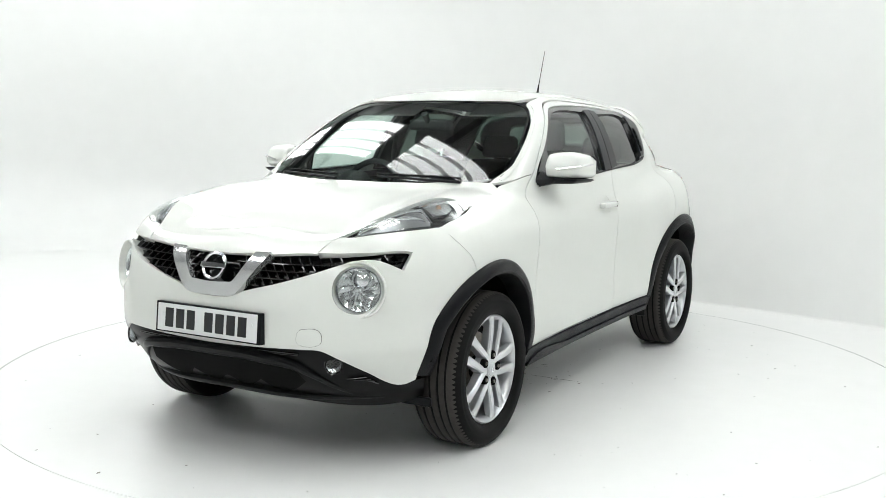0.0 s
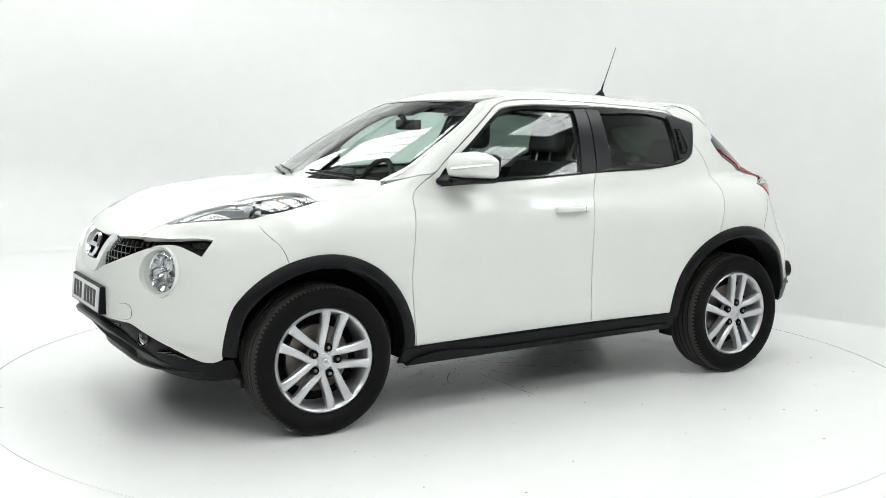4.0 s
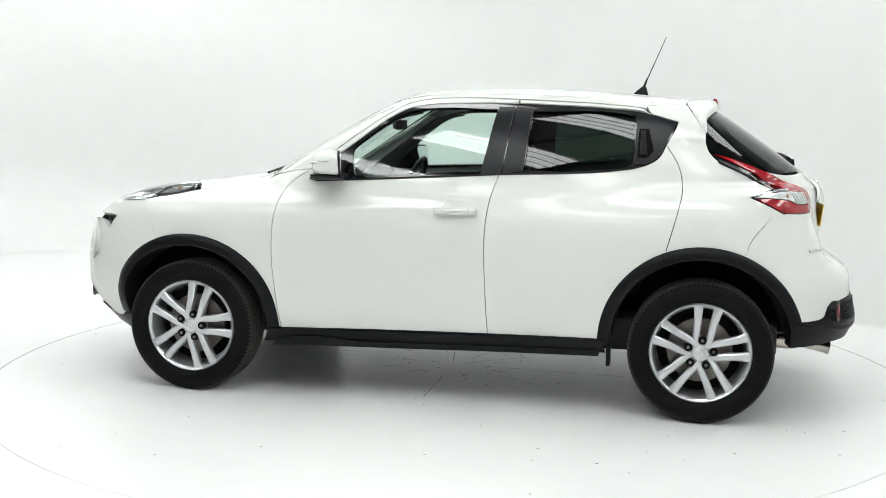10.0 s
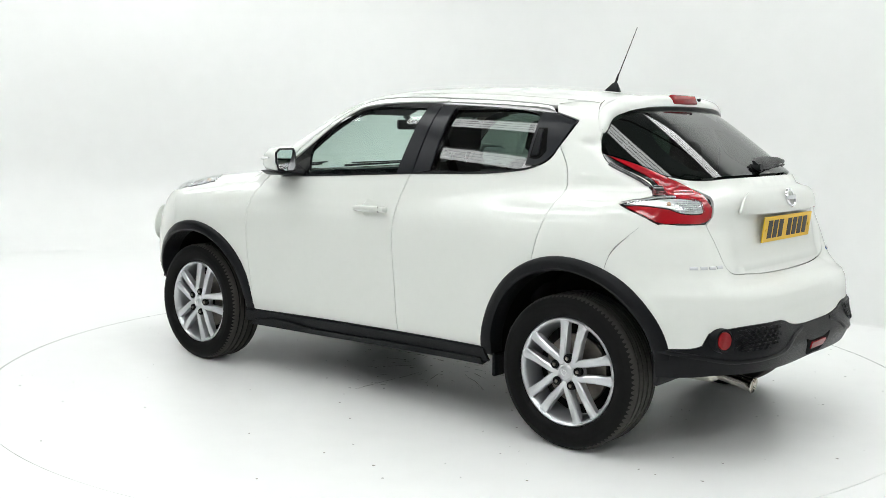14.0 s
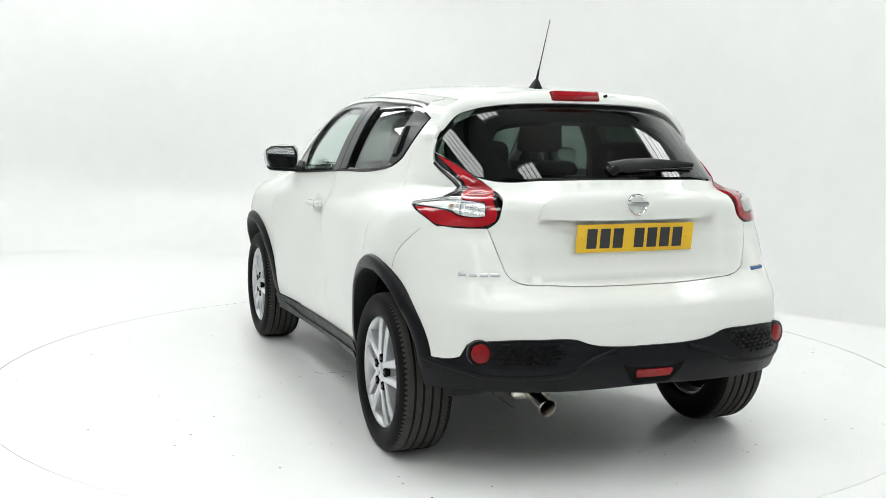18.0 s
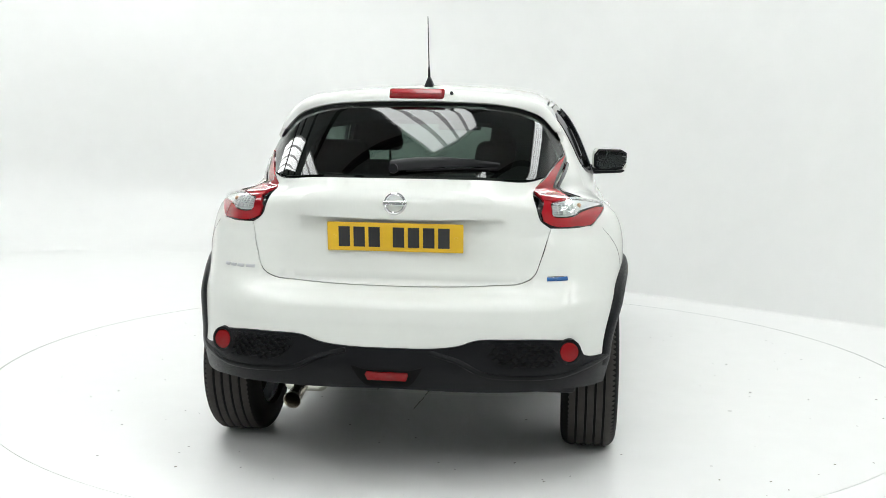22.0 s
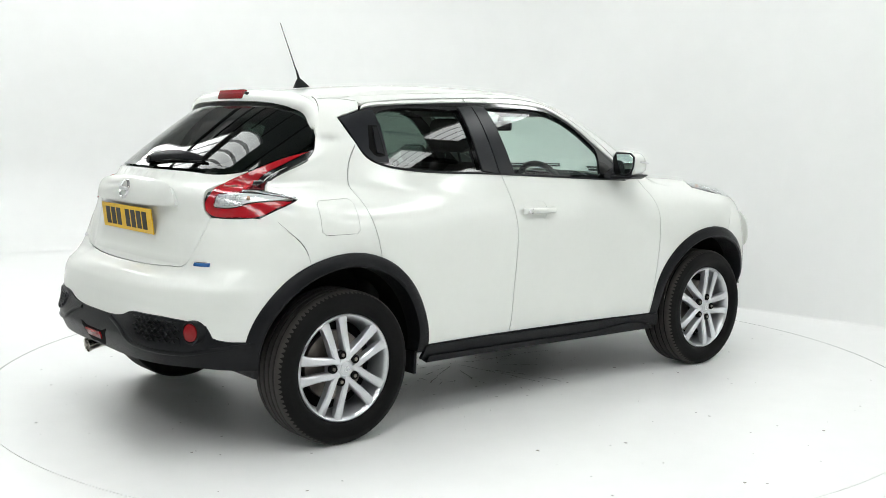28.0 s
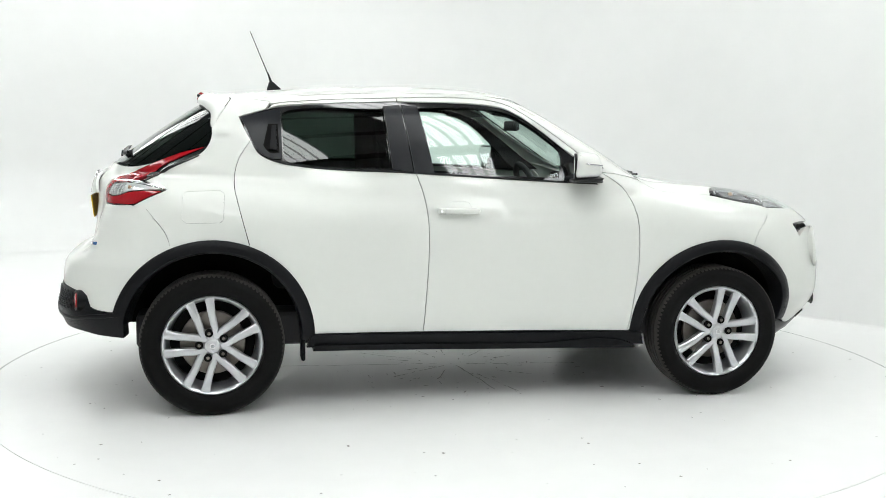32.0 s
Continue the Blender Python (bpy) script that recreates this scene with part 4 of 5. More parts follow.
def rear_face():
    # spoiler: follows the roof, comes down both sides of the glass as fins, and ends in a rounded lip on the glass
    n = 33
    half = np.linspace(0, 1, n)
    front = np.zeros((n, 3))
    flat = half <= .72
    y0 = .47 * np.minimum(half / .72, 1)
    q, w = from_top(np.stack([-1.192 + .08 * y0**2, y0], 1))
    front[flat] = meet(hull, q, w)[0][flat]
    z0 = front[flat][-1][2] + (1.352 - front[flat][-1][2]) * (half - .72) / .28
    q, w = from_side(np.stack([curve(1.352, -1.258, 1.395, -1.228, 1.435, -1.200, 1.478, -1.172)(z0), z0], 1))
    front[~flat] = meet(hull, q, w)[0][~flat]
    y1 = .588 * np.sin(half * math.pi / 2) ** .9
    z1 = curve(0, 1.468, .2, 1.465, .36, 1.455, .46, 1.436, .53, 1.405, .588, 1.343)(y1)
    edge = np.stack([back_line(z1) + 2.1 * y1**4 - .006, y1, z1], 1)
    turn = np.clip((y1 - .33) / .25, 0, 1)
    turn = radians(84) * turn * turn * (3 - 2 * turn)
    up = np.stack([0 * turn, np.sin(turn), np.cos(turn)], 1)
    full = 1 - np.clip((half - .6) / .4, 0, 1)
    crest, _ = meet(hull, edge + up * .3, -up)
    tall = ((crest - edge) * up).sum(1)
    crest = edge + up * (tall + .022 * full)[:, None]
    crest[:, 0] += .030 * full + .006
    rows = []
    for u in np.linspace(0, 1, 9):
        p = front + (crest - front) * u
        p, _ = meet(hull, p + up * .3, -up)
        rows.append(p + up * (.001 + .022 * full * u * u)[:, None])
    rows[-1] = crest
    for a in (20, 40, 60, 75, 90):
        a = radians(a)
        p = crest + up * ((tall + .022 * full) * (math.cos(a) - 1))[:, None]
        p[:, 0] += (edge[:, 0] - .014 * full - crest[:, 0]) * math.sin(a)
        rows.append(p)
    rows.append(edge + (.03, 0, -.004) - up * .004)
    rows = [np.vstack([r[:0:-1] * (1, -1, 1), r]) for r in rows]
    sheet("spoiler", rows[::-1], PAINT, car, "white roof spoiler over the rear window")
    for side in (False, True):
        bar("spoiler_joint", outline_open([-1.168, 1.486, -1.200, 1.438, -1.228, 1.398, -1.256, 1.356], .015).ravel(), from_side, SHELL, car, .0016, -.002, .0036, form=hull, flip=side)
    m = facing((-1.322, 0, 1.500), (-1, 0, .40))
    lamp = part("high_stop_lamp", box(-.118, .118, -.030, .012, -.027, .020, .009, 3), DEEPRED, car, "red high stop lamp in the spoiler", True, m)
    part("lens_rib", box(-.106, .106, .010, .0135, -.004, .014, .001, 1), RED, lamp, "", False, m)
    part("washer_nozzle", rod((-1.310, -.148, 1.496), (-1.338, -.148, 1.503), .009, .007, 10), PLASTIC, car)
    # tailgate handle ledge and badge
    ledge = [0, 1.112, .20, 1.108, .31, 1.096, .365, 1.076, .392, 1.045, .400, 1.018, 0, 1.012]
    skin("tailgate_handle", outline(ledge, .015, mirror=True, corner=50), from_back, PAINT, car, "raised ledge above the rear plate", gap=0, depth=.014,
         wave=lambda p: .011 + .024 * np.clip((1.112 - p[:, 2]) / .09, 0, 1) ** .7 * np.clip((.41 - np.abs(p[:, 1])) / .07, 0, 1) ** .6, step=.015)
    m = facing(drop(0, 1.070, from_back) + np.array((-.030, 0, 0)), (-1, 0, .28))
    ring = part("badge", lathe([(.033, 0), (.033, .005), (.037, .009), (.042, .007), (.044, 0)], 40), CHROME, car, "round chrome badge with a plain bar", True, m)
    part("badge_bar", box(-.047, .047, .002, .010, -.009, .009, .003), CHROME, ring, "", False, m)
    m = pose(-1.850, 0, .942, 0, 6.5, 180)
    plate = part("number_plate", box(.0, .006, -.262, .262, -.0555, .0555, .002, 1), YELLOW, car, "yellow rear plate with black bars", False, m)
    for y in (-.196, -.138, -.080, .014, .072, .130, .188):
        part("plate_bar", box(.0050, .0072, y - .022, y + .022, -.039, .039, .0005, 1), INK, plate, "plain black bar", False, m)
    for y in (.235, -.235):
        part("screw_cap", rod((.005, y, .0), (.009, y, .0), .008, .007, 12), YELLOW, plate, "", False, m)
    # letter badge as plain bars, coloured badge on the other side
    for i, (a, b) in enumerate(((43.4, 41.5), (40.9, 39.2), (38.7, 37.0), (36.5, 34.6))):
        bar("model_badge", line((a, 40.5), (b, 40.5), 3), round_back, ALLOY, car, .0065, .001, .002, label="chrome bar of the model badge")
    bar("economy_badge", line((35.2, 39.65), (39.6, 39.75), 5), round_back, BLUE, car, .008, .001, .004, flip=True, label="small blue and silver badge")
    bar("economy_badge", line((35.4, 40.0), (38.8, 40.1), 5), round_back, CHROME, car, .003, .001, .005, flip=True)
    for s in (False, True):
        insert = [19.3, 28.6, 31, 28.6, 34.4, 28.2, 34.6, 24.0, 30, 23.7, 24, 24.3, 21.3, 25.8]
        mesh = skin("bumper_insert", outline(insert, 1, corner=50), round_back, PLASTIC, car, "black honeycomb insert", lift=.006, gap=.0, depth=.01, flip=s, step=1.5)
        for r in range(6):
            z = 24.5 + .75 * r
            for i in range(9):
                u = 20.5 + 1.75 * i + .87 * (r % 2)
                if within(outline(insert, 1, corner=50), np.array([[u - .6, z], [u + .6, z]])).all():
                    bar("mesh_bar", [u - .75, z - .22, u - .3, z + .1, u + .3, z + .1, u + .75, z - .22], round_back, PLASTIC, mesh, .003, .006, .006, flip=s)
        p = drop(37.2, 26.5, round_back)
        n = .5 * slope(whole, p[None])[0] + np.array((-.55, 0, 0))
        n /= np.linalg.norm(n)
        m = mirrored(facing(p + .012 * n, n), s)
        part("reflector_ring", lathe([(.036, .0), (.040, .006), (.048, .004), (.053, -.035)], 36), PLASTIC, car, "", True, m)
        part("rear_reflector", lathe([(0, .009), (.030, .008), (.036, .005), (.037, -.004)], 36), DEEPRED, car, "round red reflector", True, m)
        bar("bumper_seam", outline_open([-1.447, .800, -1.463, .850, -1.505, .910, -1.556, .968], .02).ravel(), from_side, SHELL, car, .0005, -.001, .0014, flip=s)
        bar("bumper_crease", outline_open([9, 26.6, 15, 25.0, 19, 23.2, 26, 22.4, 34, 22.2, 42, 23.2, 50.5, 24.2], 1.0).ravel(), round_back, PLASTIC, car, .010, .0, .010, flip=s)
    # lower lamp in its dark surround
    skin("rear_fog_surround", outline([0, 23.2, 5.0, 23.3, 7.6, 23.9, 5.2, 20.6, 4.4, 20.1, 0, 20.1], .6, mirror=True, corner=40), round_back, SHELL, car, lift=.006, gap=0, depth=.01, step=1)
    skin("rear_fog_lamp", outline([0, 22.9, 4.3, 22.9, 4.6, 22.5, 4.1, 21.4, 0, 21.4], .6, mirror=True, corner=40), round_back, DEEPRED, car, "red fog lamp in the bumper", lift=.012, gap=0, depth=.01, step=1)
    # wiper
    a = drop(.03, 1.192, from_back, house, .0)
    part("rear_wiper", rod(a + (.03, 0, 0), a - (.022, 0, -.006), .022, .018, 20), PLASTIC, car, "black rear wiper", True)
    arm = []
    for y, z, h in ((.045, 1.197, .019), (-.06, 1.209, .020), (-.16, 1.214, .017), (-.27, 1.212, .012), (-.375, 1.203, .005)):
        for dz, lift in ((-h, .010), (-h * .4, .022), (h * .5, .024), (h, .016), (h * .4, .008)):
            arm.append(drop(y, z + dz, from_back, house, lift))
    bm = bmesh.new()
    rings = [[bm.verts.new(p) for p in arm[5 * i:5 * i + 5]] for i in range(5)]
    for p, q in zip(rings, rings[1:]):
        for i in range(5):
            bm.faces.new((p[i], p[(i + 1) % 5], q[(i + 1) % 5], q[i]))
    bm.faces.new(rings[0])
    bm.faces.new(rings[-1])
    bmesh.ops.recalc_face_normals(bm, faces=bm.faces)
    part("wiper_arm", bm, PLASTIC, car, "slim black wiper arm, thick at its pivot", True)
    c, d = drop(-.02, 1.188, from_back, house, .006), drop(-.37, 1.196, from_back, house, .006)
    part("wiper_blade", rod(c, d, .006, .005, 8), PLASTIC, car, "", True)
    # exhaust and box
    tip = lathe([(.027, -.16), (.029, -.02), (.034, .0), (.0355, .004), (.033, .007), (.029, .0), (.027, -.10)], 28)
    part("exhaust_pipe", tip, EXHAUST, car, "bright exhaust tip below the bumper", True, facing((-1.895, .391, .302), (-1, 0, -.18)))
    part("exhaust_pipe", lathe([(0, -.09), (.0275, -.09)], 20), SHELL, car, "", True, facing((-1.895, .391, .302), (-1, 0, -.18)))
    part("silencer", box(-1.76, -1.50, .29, .47, .295, .38, .035, 4), EXHAUST, car, "steel silencer box", True)


def wiper_and_cowl():
    for y0, y1 in ((.52, .10), (-.12, -.52)):
        a, b = drop(y0, 1.096, from_front, whole, .012), drop(y1, 1.112, from_front, whole, .012)
        part("front_wiper", rod(a, b, .007, .005, 8), PLASTIC, car, "black windscreen wiper", True)
        part("front_wiper", rod(drop(y0 - .02, 1.118, from_front, house, .008), drop(y1 - .02, 1.128, from_front, house, .008), .0045, .004, 8), PLASTIC, car, "", True)
    skin("cowl", outline([1.038, 0, 1.003, .30, .928, .51, .875, .65, .82, .66, .84, .50, .93, .30, .97, 0, .93, -.30, .84, -.50, .82, -.66, .875, -.65, .928, -.51, 1.003, -.30], .03, corner=50),
         from_top, PLASTIC, car, "black cowl below the windscreen", form=lower, lift=-.004, depth=.02)


def mirrors_and_handles(flip):
    m = mirrored(Matrix.Identity(4), flip)
    mm = mirrored(Matrix.Translation((0, -.014, 0)), flip)
    pts = [(.610, .80, 1.13), (.628, .80, 1.19), (.60, .81, 1.236), (.580, .96, 1.18), (.588, .945, 1.13), (.57, .935, 1.236), (.500, .79, 1.240), (.498, .79, 1.116), (.440, .992, 1.226), (.440, .99, 1.125), (.52, .984, 1.15), (.52, .982, 1.208), (.495, .88, 1.250)]
    cap = part("door_mirror", blob(pts, .022, 4), PAINT, car, "white door mirror with a chrome strip on black base", True, mm)
    low = [(.62, .80, 1.125), (.60, .96, 1.122), (.47, .80, 1.112), (.425, .99, 1.118), (.60, .80, 1.094), (.58, .93, 1.098), (.47, .80, 1.092), (.44, .96, 1.102)]
    part("mirror_base", blob(low, .010, 3), PLASTIC, cap, "black lower shell", True, mm)
    foot = [(.660, .745, 1.112), (.655, .775, 1.086), (.45, .755, 1.12), (.45, .77, 1.09), (.62, .83, 1.10), (.50, .83, 1.10), (.62, .83, 1.118), (.50, .83, 1.12), (.56, .74, 1.16)]
    part("mirror_foot", blob(foot, .008, 3), PLASTIC, cap, "black mirror foot", True, m)
    part("mirror_frame", blob([(x - .30 * (y - .80), y, z + .004) for x in (.490, .503) for y, z in ((.80, 1.13), (.80, 1.20), (.825, 1.234), (.955, 1.234), (.990, 1.213), (.986, 1.16), (.965, 1.120), (.90, 1.106), (.83, 1.108))], .004, 2), PLASTIC, cap, "black rim round the mirror glass", True, mm)
    part("mirror_glass", blob([(x - .30 * (y - .80), y, z + .004) for x in (.4865, .4915) for y, z in ((.815, 1.135), (.815, 1.20), (.83, 1.223), (.955, 1.226), (.985, 1.21), (.982, 1.16), (.962, 1.13), (.90, 1.117), (.835, 1.119))], .001, 1), MIRROR, cap, "mirror glass", False, mm)
    part("indicator_strip", rod((.622, .86, 1.168), (.580, .966, 1.182), .004, .004, 8), CHROME, cap, "", True, mm)
    part("indicator_strip", rod((.580, .966, 1.182), (.49, .990, 1.190), .004, .005, 8), CHROME, cap, "", True, mm)
    # handle over a shallow bowl
    y = .826
    dish = skin("handle_bowl", outline(BOWL, .012, corner=60), from_side, PAINT, car, gap=-.008, depth=.0, step=.012, flip=flip,
                wave=lambda p: -.0016 - .015 * np.clip(1 - ((p[:, 0] + .092) / .06) ** 2 - ((p[:, 2] - .958) / .042) ** 2, 0, 1))
    pts = [(.012, y, .938), (.012, y, .972), (.004, y + .034, .944), (.004, y + .034, .968), (-.205, y, .940), (-.205, y, .974), (-.195, y + .034, .944), (-.195, y + .034, .970)]
    grip = part("door_handle", blob(pts, .009, 3), PAINT, car, "white pull handle on the front door", True, m)
    part("handle_gap", box(-.1675, -.1665, y + .012, y + .0341, .943, .970, .0002, 1), SHELL, grip, "", False, m)
    if flip:
        part("lock", rod((-.187, y + .02, .957), (-.187, y + .036, .957), .007, .006, 12), CHROME, grip, "key lock", True, m)
    # hidden handle of the rear door
    p = drop(-.985, 1.30, from_side)
    skin("rear_handle_pocket", outline([-.945, 1.225, -.950, 1.36, -.995, 1.36, -1.02, 1.26, -.99, 1.225], .015, corner=50), from_side, SHELL, car, lift=.0045, gap=0, depth=.002, flip=flip)
    skin("rear_door_pull", outline([-.955, 1.235, -.958, 1.35, -.978, 1.35, -.99, 1.24], .015, corner=50), from_side, PLASTIC, car, "black pull handle in the window corner", lift=.013, gap=0, depth=.01, flip=flip)


def aerial():
    base = blob([(-.90, .02, 1.545), (-.90, -.02, 1.545), (-.98, .022, 1.538), (-.98, -.022, 1.538), (-.945, .008, 1.585), (-.945, -.008, 1.585), (-.965, 0, 1.592)], .006, 2)
    foot = part("aerial", base, PLASTIC, car, "black roof aerial with a thin rod", True)
    part("aerial_spring", rod((-.955, 0, 1.58), (-.972, -.001, 1.63), .007, .004, 10), PLASTIC, foot, "", True)
    part("aerial_rod", rod((-.972, -.001, 1.625), (-1.063, -.006, 1.846), .0028, .0018, 8), PLASTIC, foot, "", True)


def seat(x, y, parent):
    """A front seat facing ahead, its cushion's middle at (x, y)."""
    s = part("seat", blob([(x - .26, y - .25, .52), (x + .27, y - .25, .56), (x + .27, y + .25, .56), (x - .26, y + .25, .52), (x - .25, y - .24, .66), (x + .26, y - .24, .70), (x + .26, y + .24, .70), (x - .25, y + .24, .66)], .05, 3), CLOTH, parent, "black cloth seat", True)
    part("backrest", blob([(x - .24, y - .24, .66), (x - .24, y + .24, .66), (x - .12, y - .24, .66), (x - .12, y + .24, .66), (x - .47, y - .21, 1.17), (x - .47, y + .21, 1.17), (x - .38, y - .20, 1.19), (x - .38, y + .20, 1.19)], .045, 3), CLOTH, s, "", True)
    part("head_rest", blob([(x - .50, y - .135, 1.235), (x - .50, y + .135, 1.235), (x - .41, y - .135, 1.225), (x - .41, y + .135, 1.225), (x - .52, y - .115, 1.40), (x - .52, y + .115, 1.40), (x - .44, y - .115, 1.40), (x - .44, y + .115, 1.40)], .04, 4), CLOTH, s, "", True)
    for d in (-.06, .06):
        part("head_rest_post", rod((x - .43, y + d, 1.15), (x - .455, y + d, 1.25), .007, None, 8), CHROME, s, "", True)


def cabin():
    part("cabin_floor", box(-1.62, 1.0, -.70, .70, .30, .46, .02), CABIN, car, "dark carpeted cabin floor")
    part("underbody", box(-1.45, 1.60, -.56, .56, .265, .33, .03), UNDER, car, "grey sealed underbody")
    for x in (1.265, -1.265):
        part("axle", rod((x, -.68, .33), (x, .68, .33), .045, None, 12), SHELL, car)
    dash = blob([(1.0, -.66, 1.02), (1.0, .66, 1.02), (.52, -.68, 1.03), (.52, .68, 1.03), (.50, -.68, .82), (.50, .68, .82), (.95, -.66, .72), (.95, .66, .72), (.98, 0, 1.06), (.58, 0, 1.065)], .03, 3)
    part("dashboard", dash, CABIN, car, "charcoal dashboard", True)
    part("instrument_hood", blob([(.70, -.52, 1.05), (.70, -.22, 1.05), (.52, -.50, 1.04), (.52, -.24, 1.04), (.56, -.46, 1.125), (.56, -.28, 1.125), (.68, -.44, 1.10), (.68, -.30, 1.10)], .02, 3), CABIN, car, "", True)
    # steering wheel on the car's right
    a = np.linspace(0, 2 * math.pi, 40, endpoint=False)
    tilt = Matrix.Translation((.40, -.37, 1.0)) @ Matrix.Rotation(radians(-24), 4, "Y")
    bm = bmesh.new()
    ring = [[bm.verts.new(tilt @ Vector((.016 * math.sin(b), (.18 + .016 * math.cos(b)) * math.cos(t), (.18 + .016 * math.cos(b)) * math.sin(t)))) for b in np.linspace(0, 2 * math.pi, 10, endpoint=False)] for t in a]
    for i in range(40):
        for j in range(10):
            bm.faces.new((ring[i][j], ring[(i + 1) % 40][j], ring[(i + 1) % 40][(j + 1) % 10], ring[i][(j + 1) % 10]))
    bmesh.ops.recalc_face_normals(bm, faces=bm.faces)
    wheel = part("steering_wheel", bm, CABIN, car, "black three spoke steering wheel", True)
    part("wheel_boss", box(-.02, .05, -.07, .07, -.06, .06, .02), CABIN, wheel, "", True, tilt)
    for p, q in (((0, .05, 0), (0, .175, .01)), ((0, -.05, 0), (0, -.175, .01)), ((0, 0, -.05), (0, 0, -.175))):
        part("wheel_spoke", rod(tilt @ Vector(p), tilt @ Vector(q), .018, .014, 8), CABIN, wheel, "", True)
    for y in (.36, -.36):
        seat(.18, y, car)
    bench = part("rear_bench", blob([(-.98, -.62, .55), (-.98, .62, .55), (-.52, -.62, .58), (-.52, .62, .58), (-.98, -.62, .70), (-.98, .62, .70), (-.52, -.62, .72), (-.52, .62, .72)], .05, 3), CLOTH, car, "black rear bench", True)
    part("backrest", blob([(-.98, -.62, .66), (-.98, .62, .66), (-.88, -.62, .66), (-.88, .62, .66), (-1.17, -.58, 1.13), (-1.17, .58, 1.13), (-1.08, -.58, 1.15), (-1.08, .58, 1.15)], .04, 3), CLOTH, bench, "", True)
    for y, h in ((.36, 1.30), (-.36, 1.30), (0, 1.215)):
        w = .135 if y else .11
        part("head_rest", blob([(-1.21, y - w, 1.15), (-1.21, y + w, 1.15), (-1.11, y - w, 1.15), (-1.11, y + w, 1.15), (-1.20, y - w * .85, h), (-1.20, y + w * .85, h), (-1.13, y - w * .85, h), (-1.13, y + w * .85, h)], .035, 4), CLOTH, bench, "", True)
    ring = [0, 1.172, .35, 1.170, .50, 1.160, .60, 1.20, .625, 1.248, .608, 1.30, .578, 1.355, .518, 1.412, .36, 1.460, 0, 1.476]
    skin("tailgate_lining", outline(ring, .04, mirror=True, corner=45), from_back, CABIN, car, form=house, lift=-.035, depth=.02, step=.05,
         holes=[outline([0, 1.205, .35, 1.205, .43, 1.22, .45, 1.30, .40, 1.38, .30, 1.405, 0, 1.415], .04, mirror=True, corner=60)])
    part("parcel_shelf", box(-1.66, -1.18, -.56, .56, 1.09, 1.11, .008), CABIN, car)
    part("rear_view_mirror", blob([(.37, -.13, 1.335), (.37, .13, 1.335), (.37, -.13, 1.395), (.37, .13, 1.395), (.40, -.11, 1.345), (.40, .11, 1.345), (.40, -.11, 1.39), (.40, .11, 1.39)], .01, 3), CABIN, car, "black rear view mirror", True)
    part("mirror_stem", rod((.39, 0, 1.375), (.43, 0, 1.425), .012, .02, 8), CABIN, car, "", True)
    for y in (.36, -.36):
        part("sun_visor", box(.0, .012, -.19, .19, -.075, .075, .005), LINING, car, "", False, pose(.19, y, 1.452, 0, 112, 0))
    roof = [.27, 0, .25, .30, .16, .47, 0, .50, -.36, .51, -.9, .50, -1.15, .46, -1.25, .25, -1.27, 0]
    skin("headlining", outline(roof + [c for q in pairs(roof)[::-1] if q[1] != 0 for c in (q[0], -q[1])], .04, corner=40), from_top, LINING, car, form=house, lift=-.045, depth=-.03, step=.06)
    for s in (False, True):
        skin("door_lining", outline([.66, .50, .70, 1.03, .40, 1.08, -.9, 1.13, -1.2, 1.15, -1.2, .92, -.76, .84, -.70, .50], .05), from_side, CABIN, car, lift=-.07, depth=0, step=.07, flip=s)
        skin("pillar_lining", outline([-.20, 1.10, -.262, 1.46, -.445, 1.46, -.415, 1.10], .03), from_side, CABIN, car, lift=-.025, depth=.02, flip=s)
        skin("pillar_lining", outline([-.93, 1.13, -.935, 1.45, -1.20, 1.45, -1.24, 1.30, -1.20, 1.13], .03), from_side, CABIN, car, lift=-.025, depth=.02, flip=s)
        skin("pillar_lining", outline([.62, 1.10, .46, 1.24, .41, 1.285, .21, 1.428, .12, 1.452, .20, 1.468, .32, 1.425, .58, 1.235, .76, 1.105], .03, corner=50), from_side, CABIN, car, form=house, lift=-.028, depth=.012, flip=s)
        part("belt", rod((-.31, .645, 1.36), (-.24, .70, .75), .012, .020, 6), CLOTH, car, "", False, mirrored(Matrix.Identity(4), s))


for flip in (False, True):
    tail_lamps(flip)
    head_lamps(flip)
    mirrors_and_handles(flip)
front_face()
rear_face()
wiper_and_cowl()
aerial()
cabin()


# ---- the studio ----
WALLPAINT = material("white_wall_paint", (.83, .835, .825), .6, grain=.012, grain_size=6, bump=.04, bump_size=60)
FLOORPAINT = material("white_floor_paint", (.825, .83, .82), .34, grain=.02, grain_size=5, rough_var=.03)
TABLEPAINT = material("white_turntable_paint", (.825, .83, .82), .32, grain=.025, grain_size=6, rough_var=.03)
BEAM = material("dark_steel_beam", (.03, .03, .03), .6, grain=.1, grain_size=6)
GREYROOF = material("grey_roof_sheet", (.38, .38, .38), .6, grain=.05, grain_size=8)
GLOW = material("tube_glow", (.975, 1, .992), emit=TUBE)
HOUSING = material("white_housing", (.7, .7, .7), .5, grain=.02)
DARKGAP = material("dark_gap", (.10, .10, .10), .9)
FAINT = material("grey_crack", (.16, .16, .15), .8, grain=.2, grain_size=20)


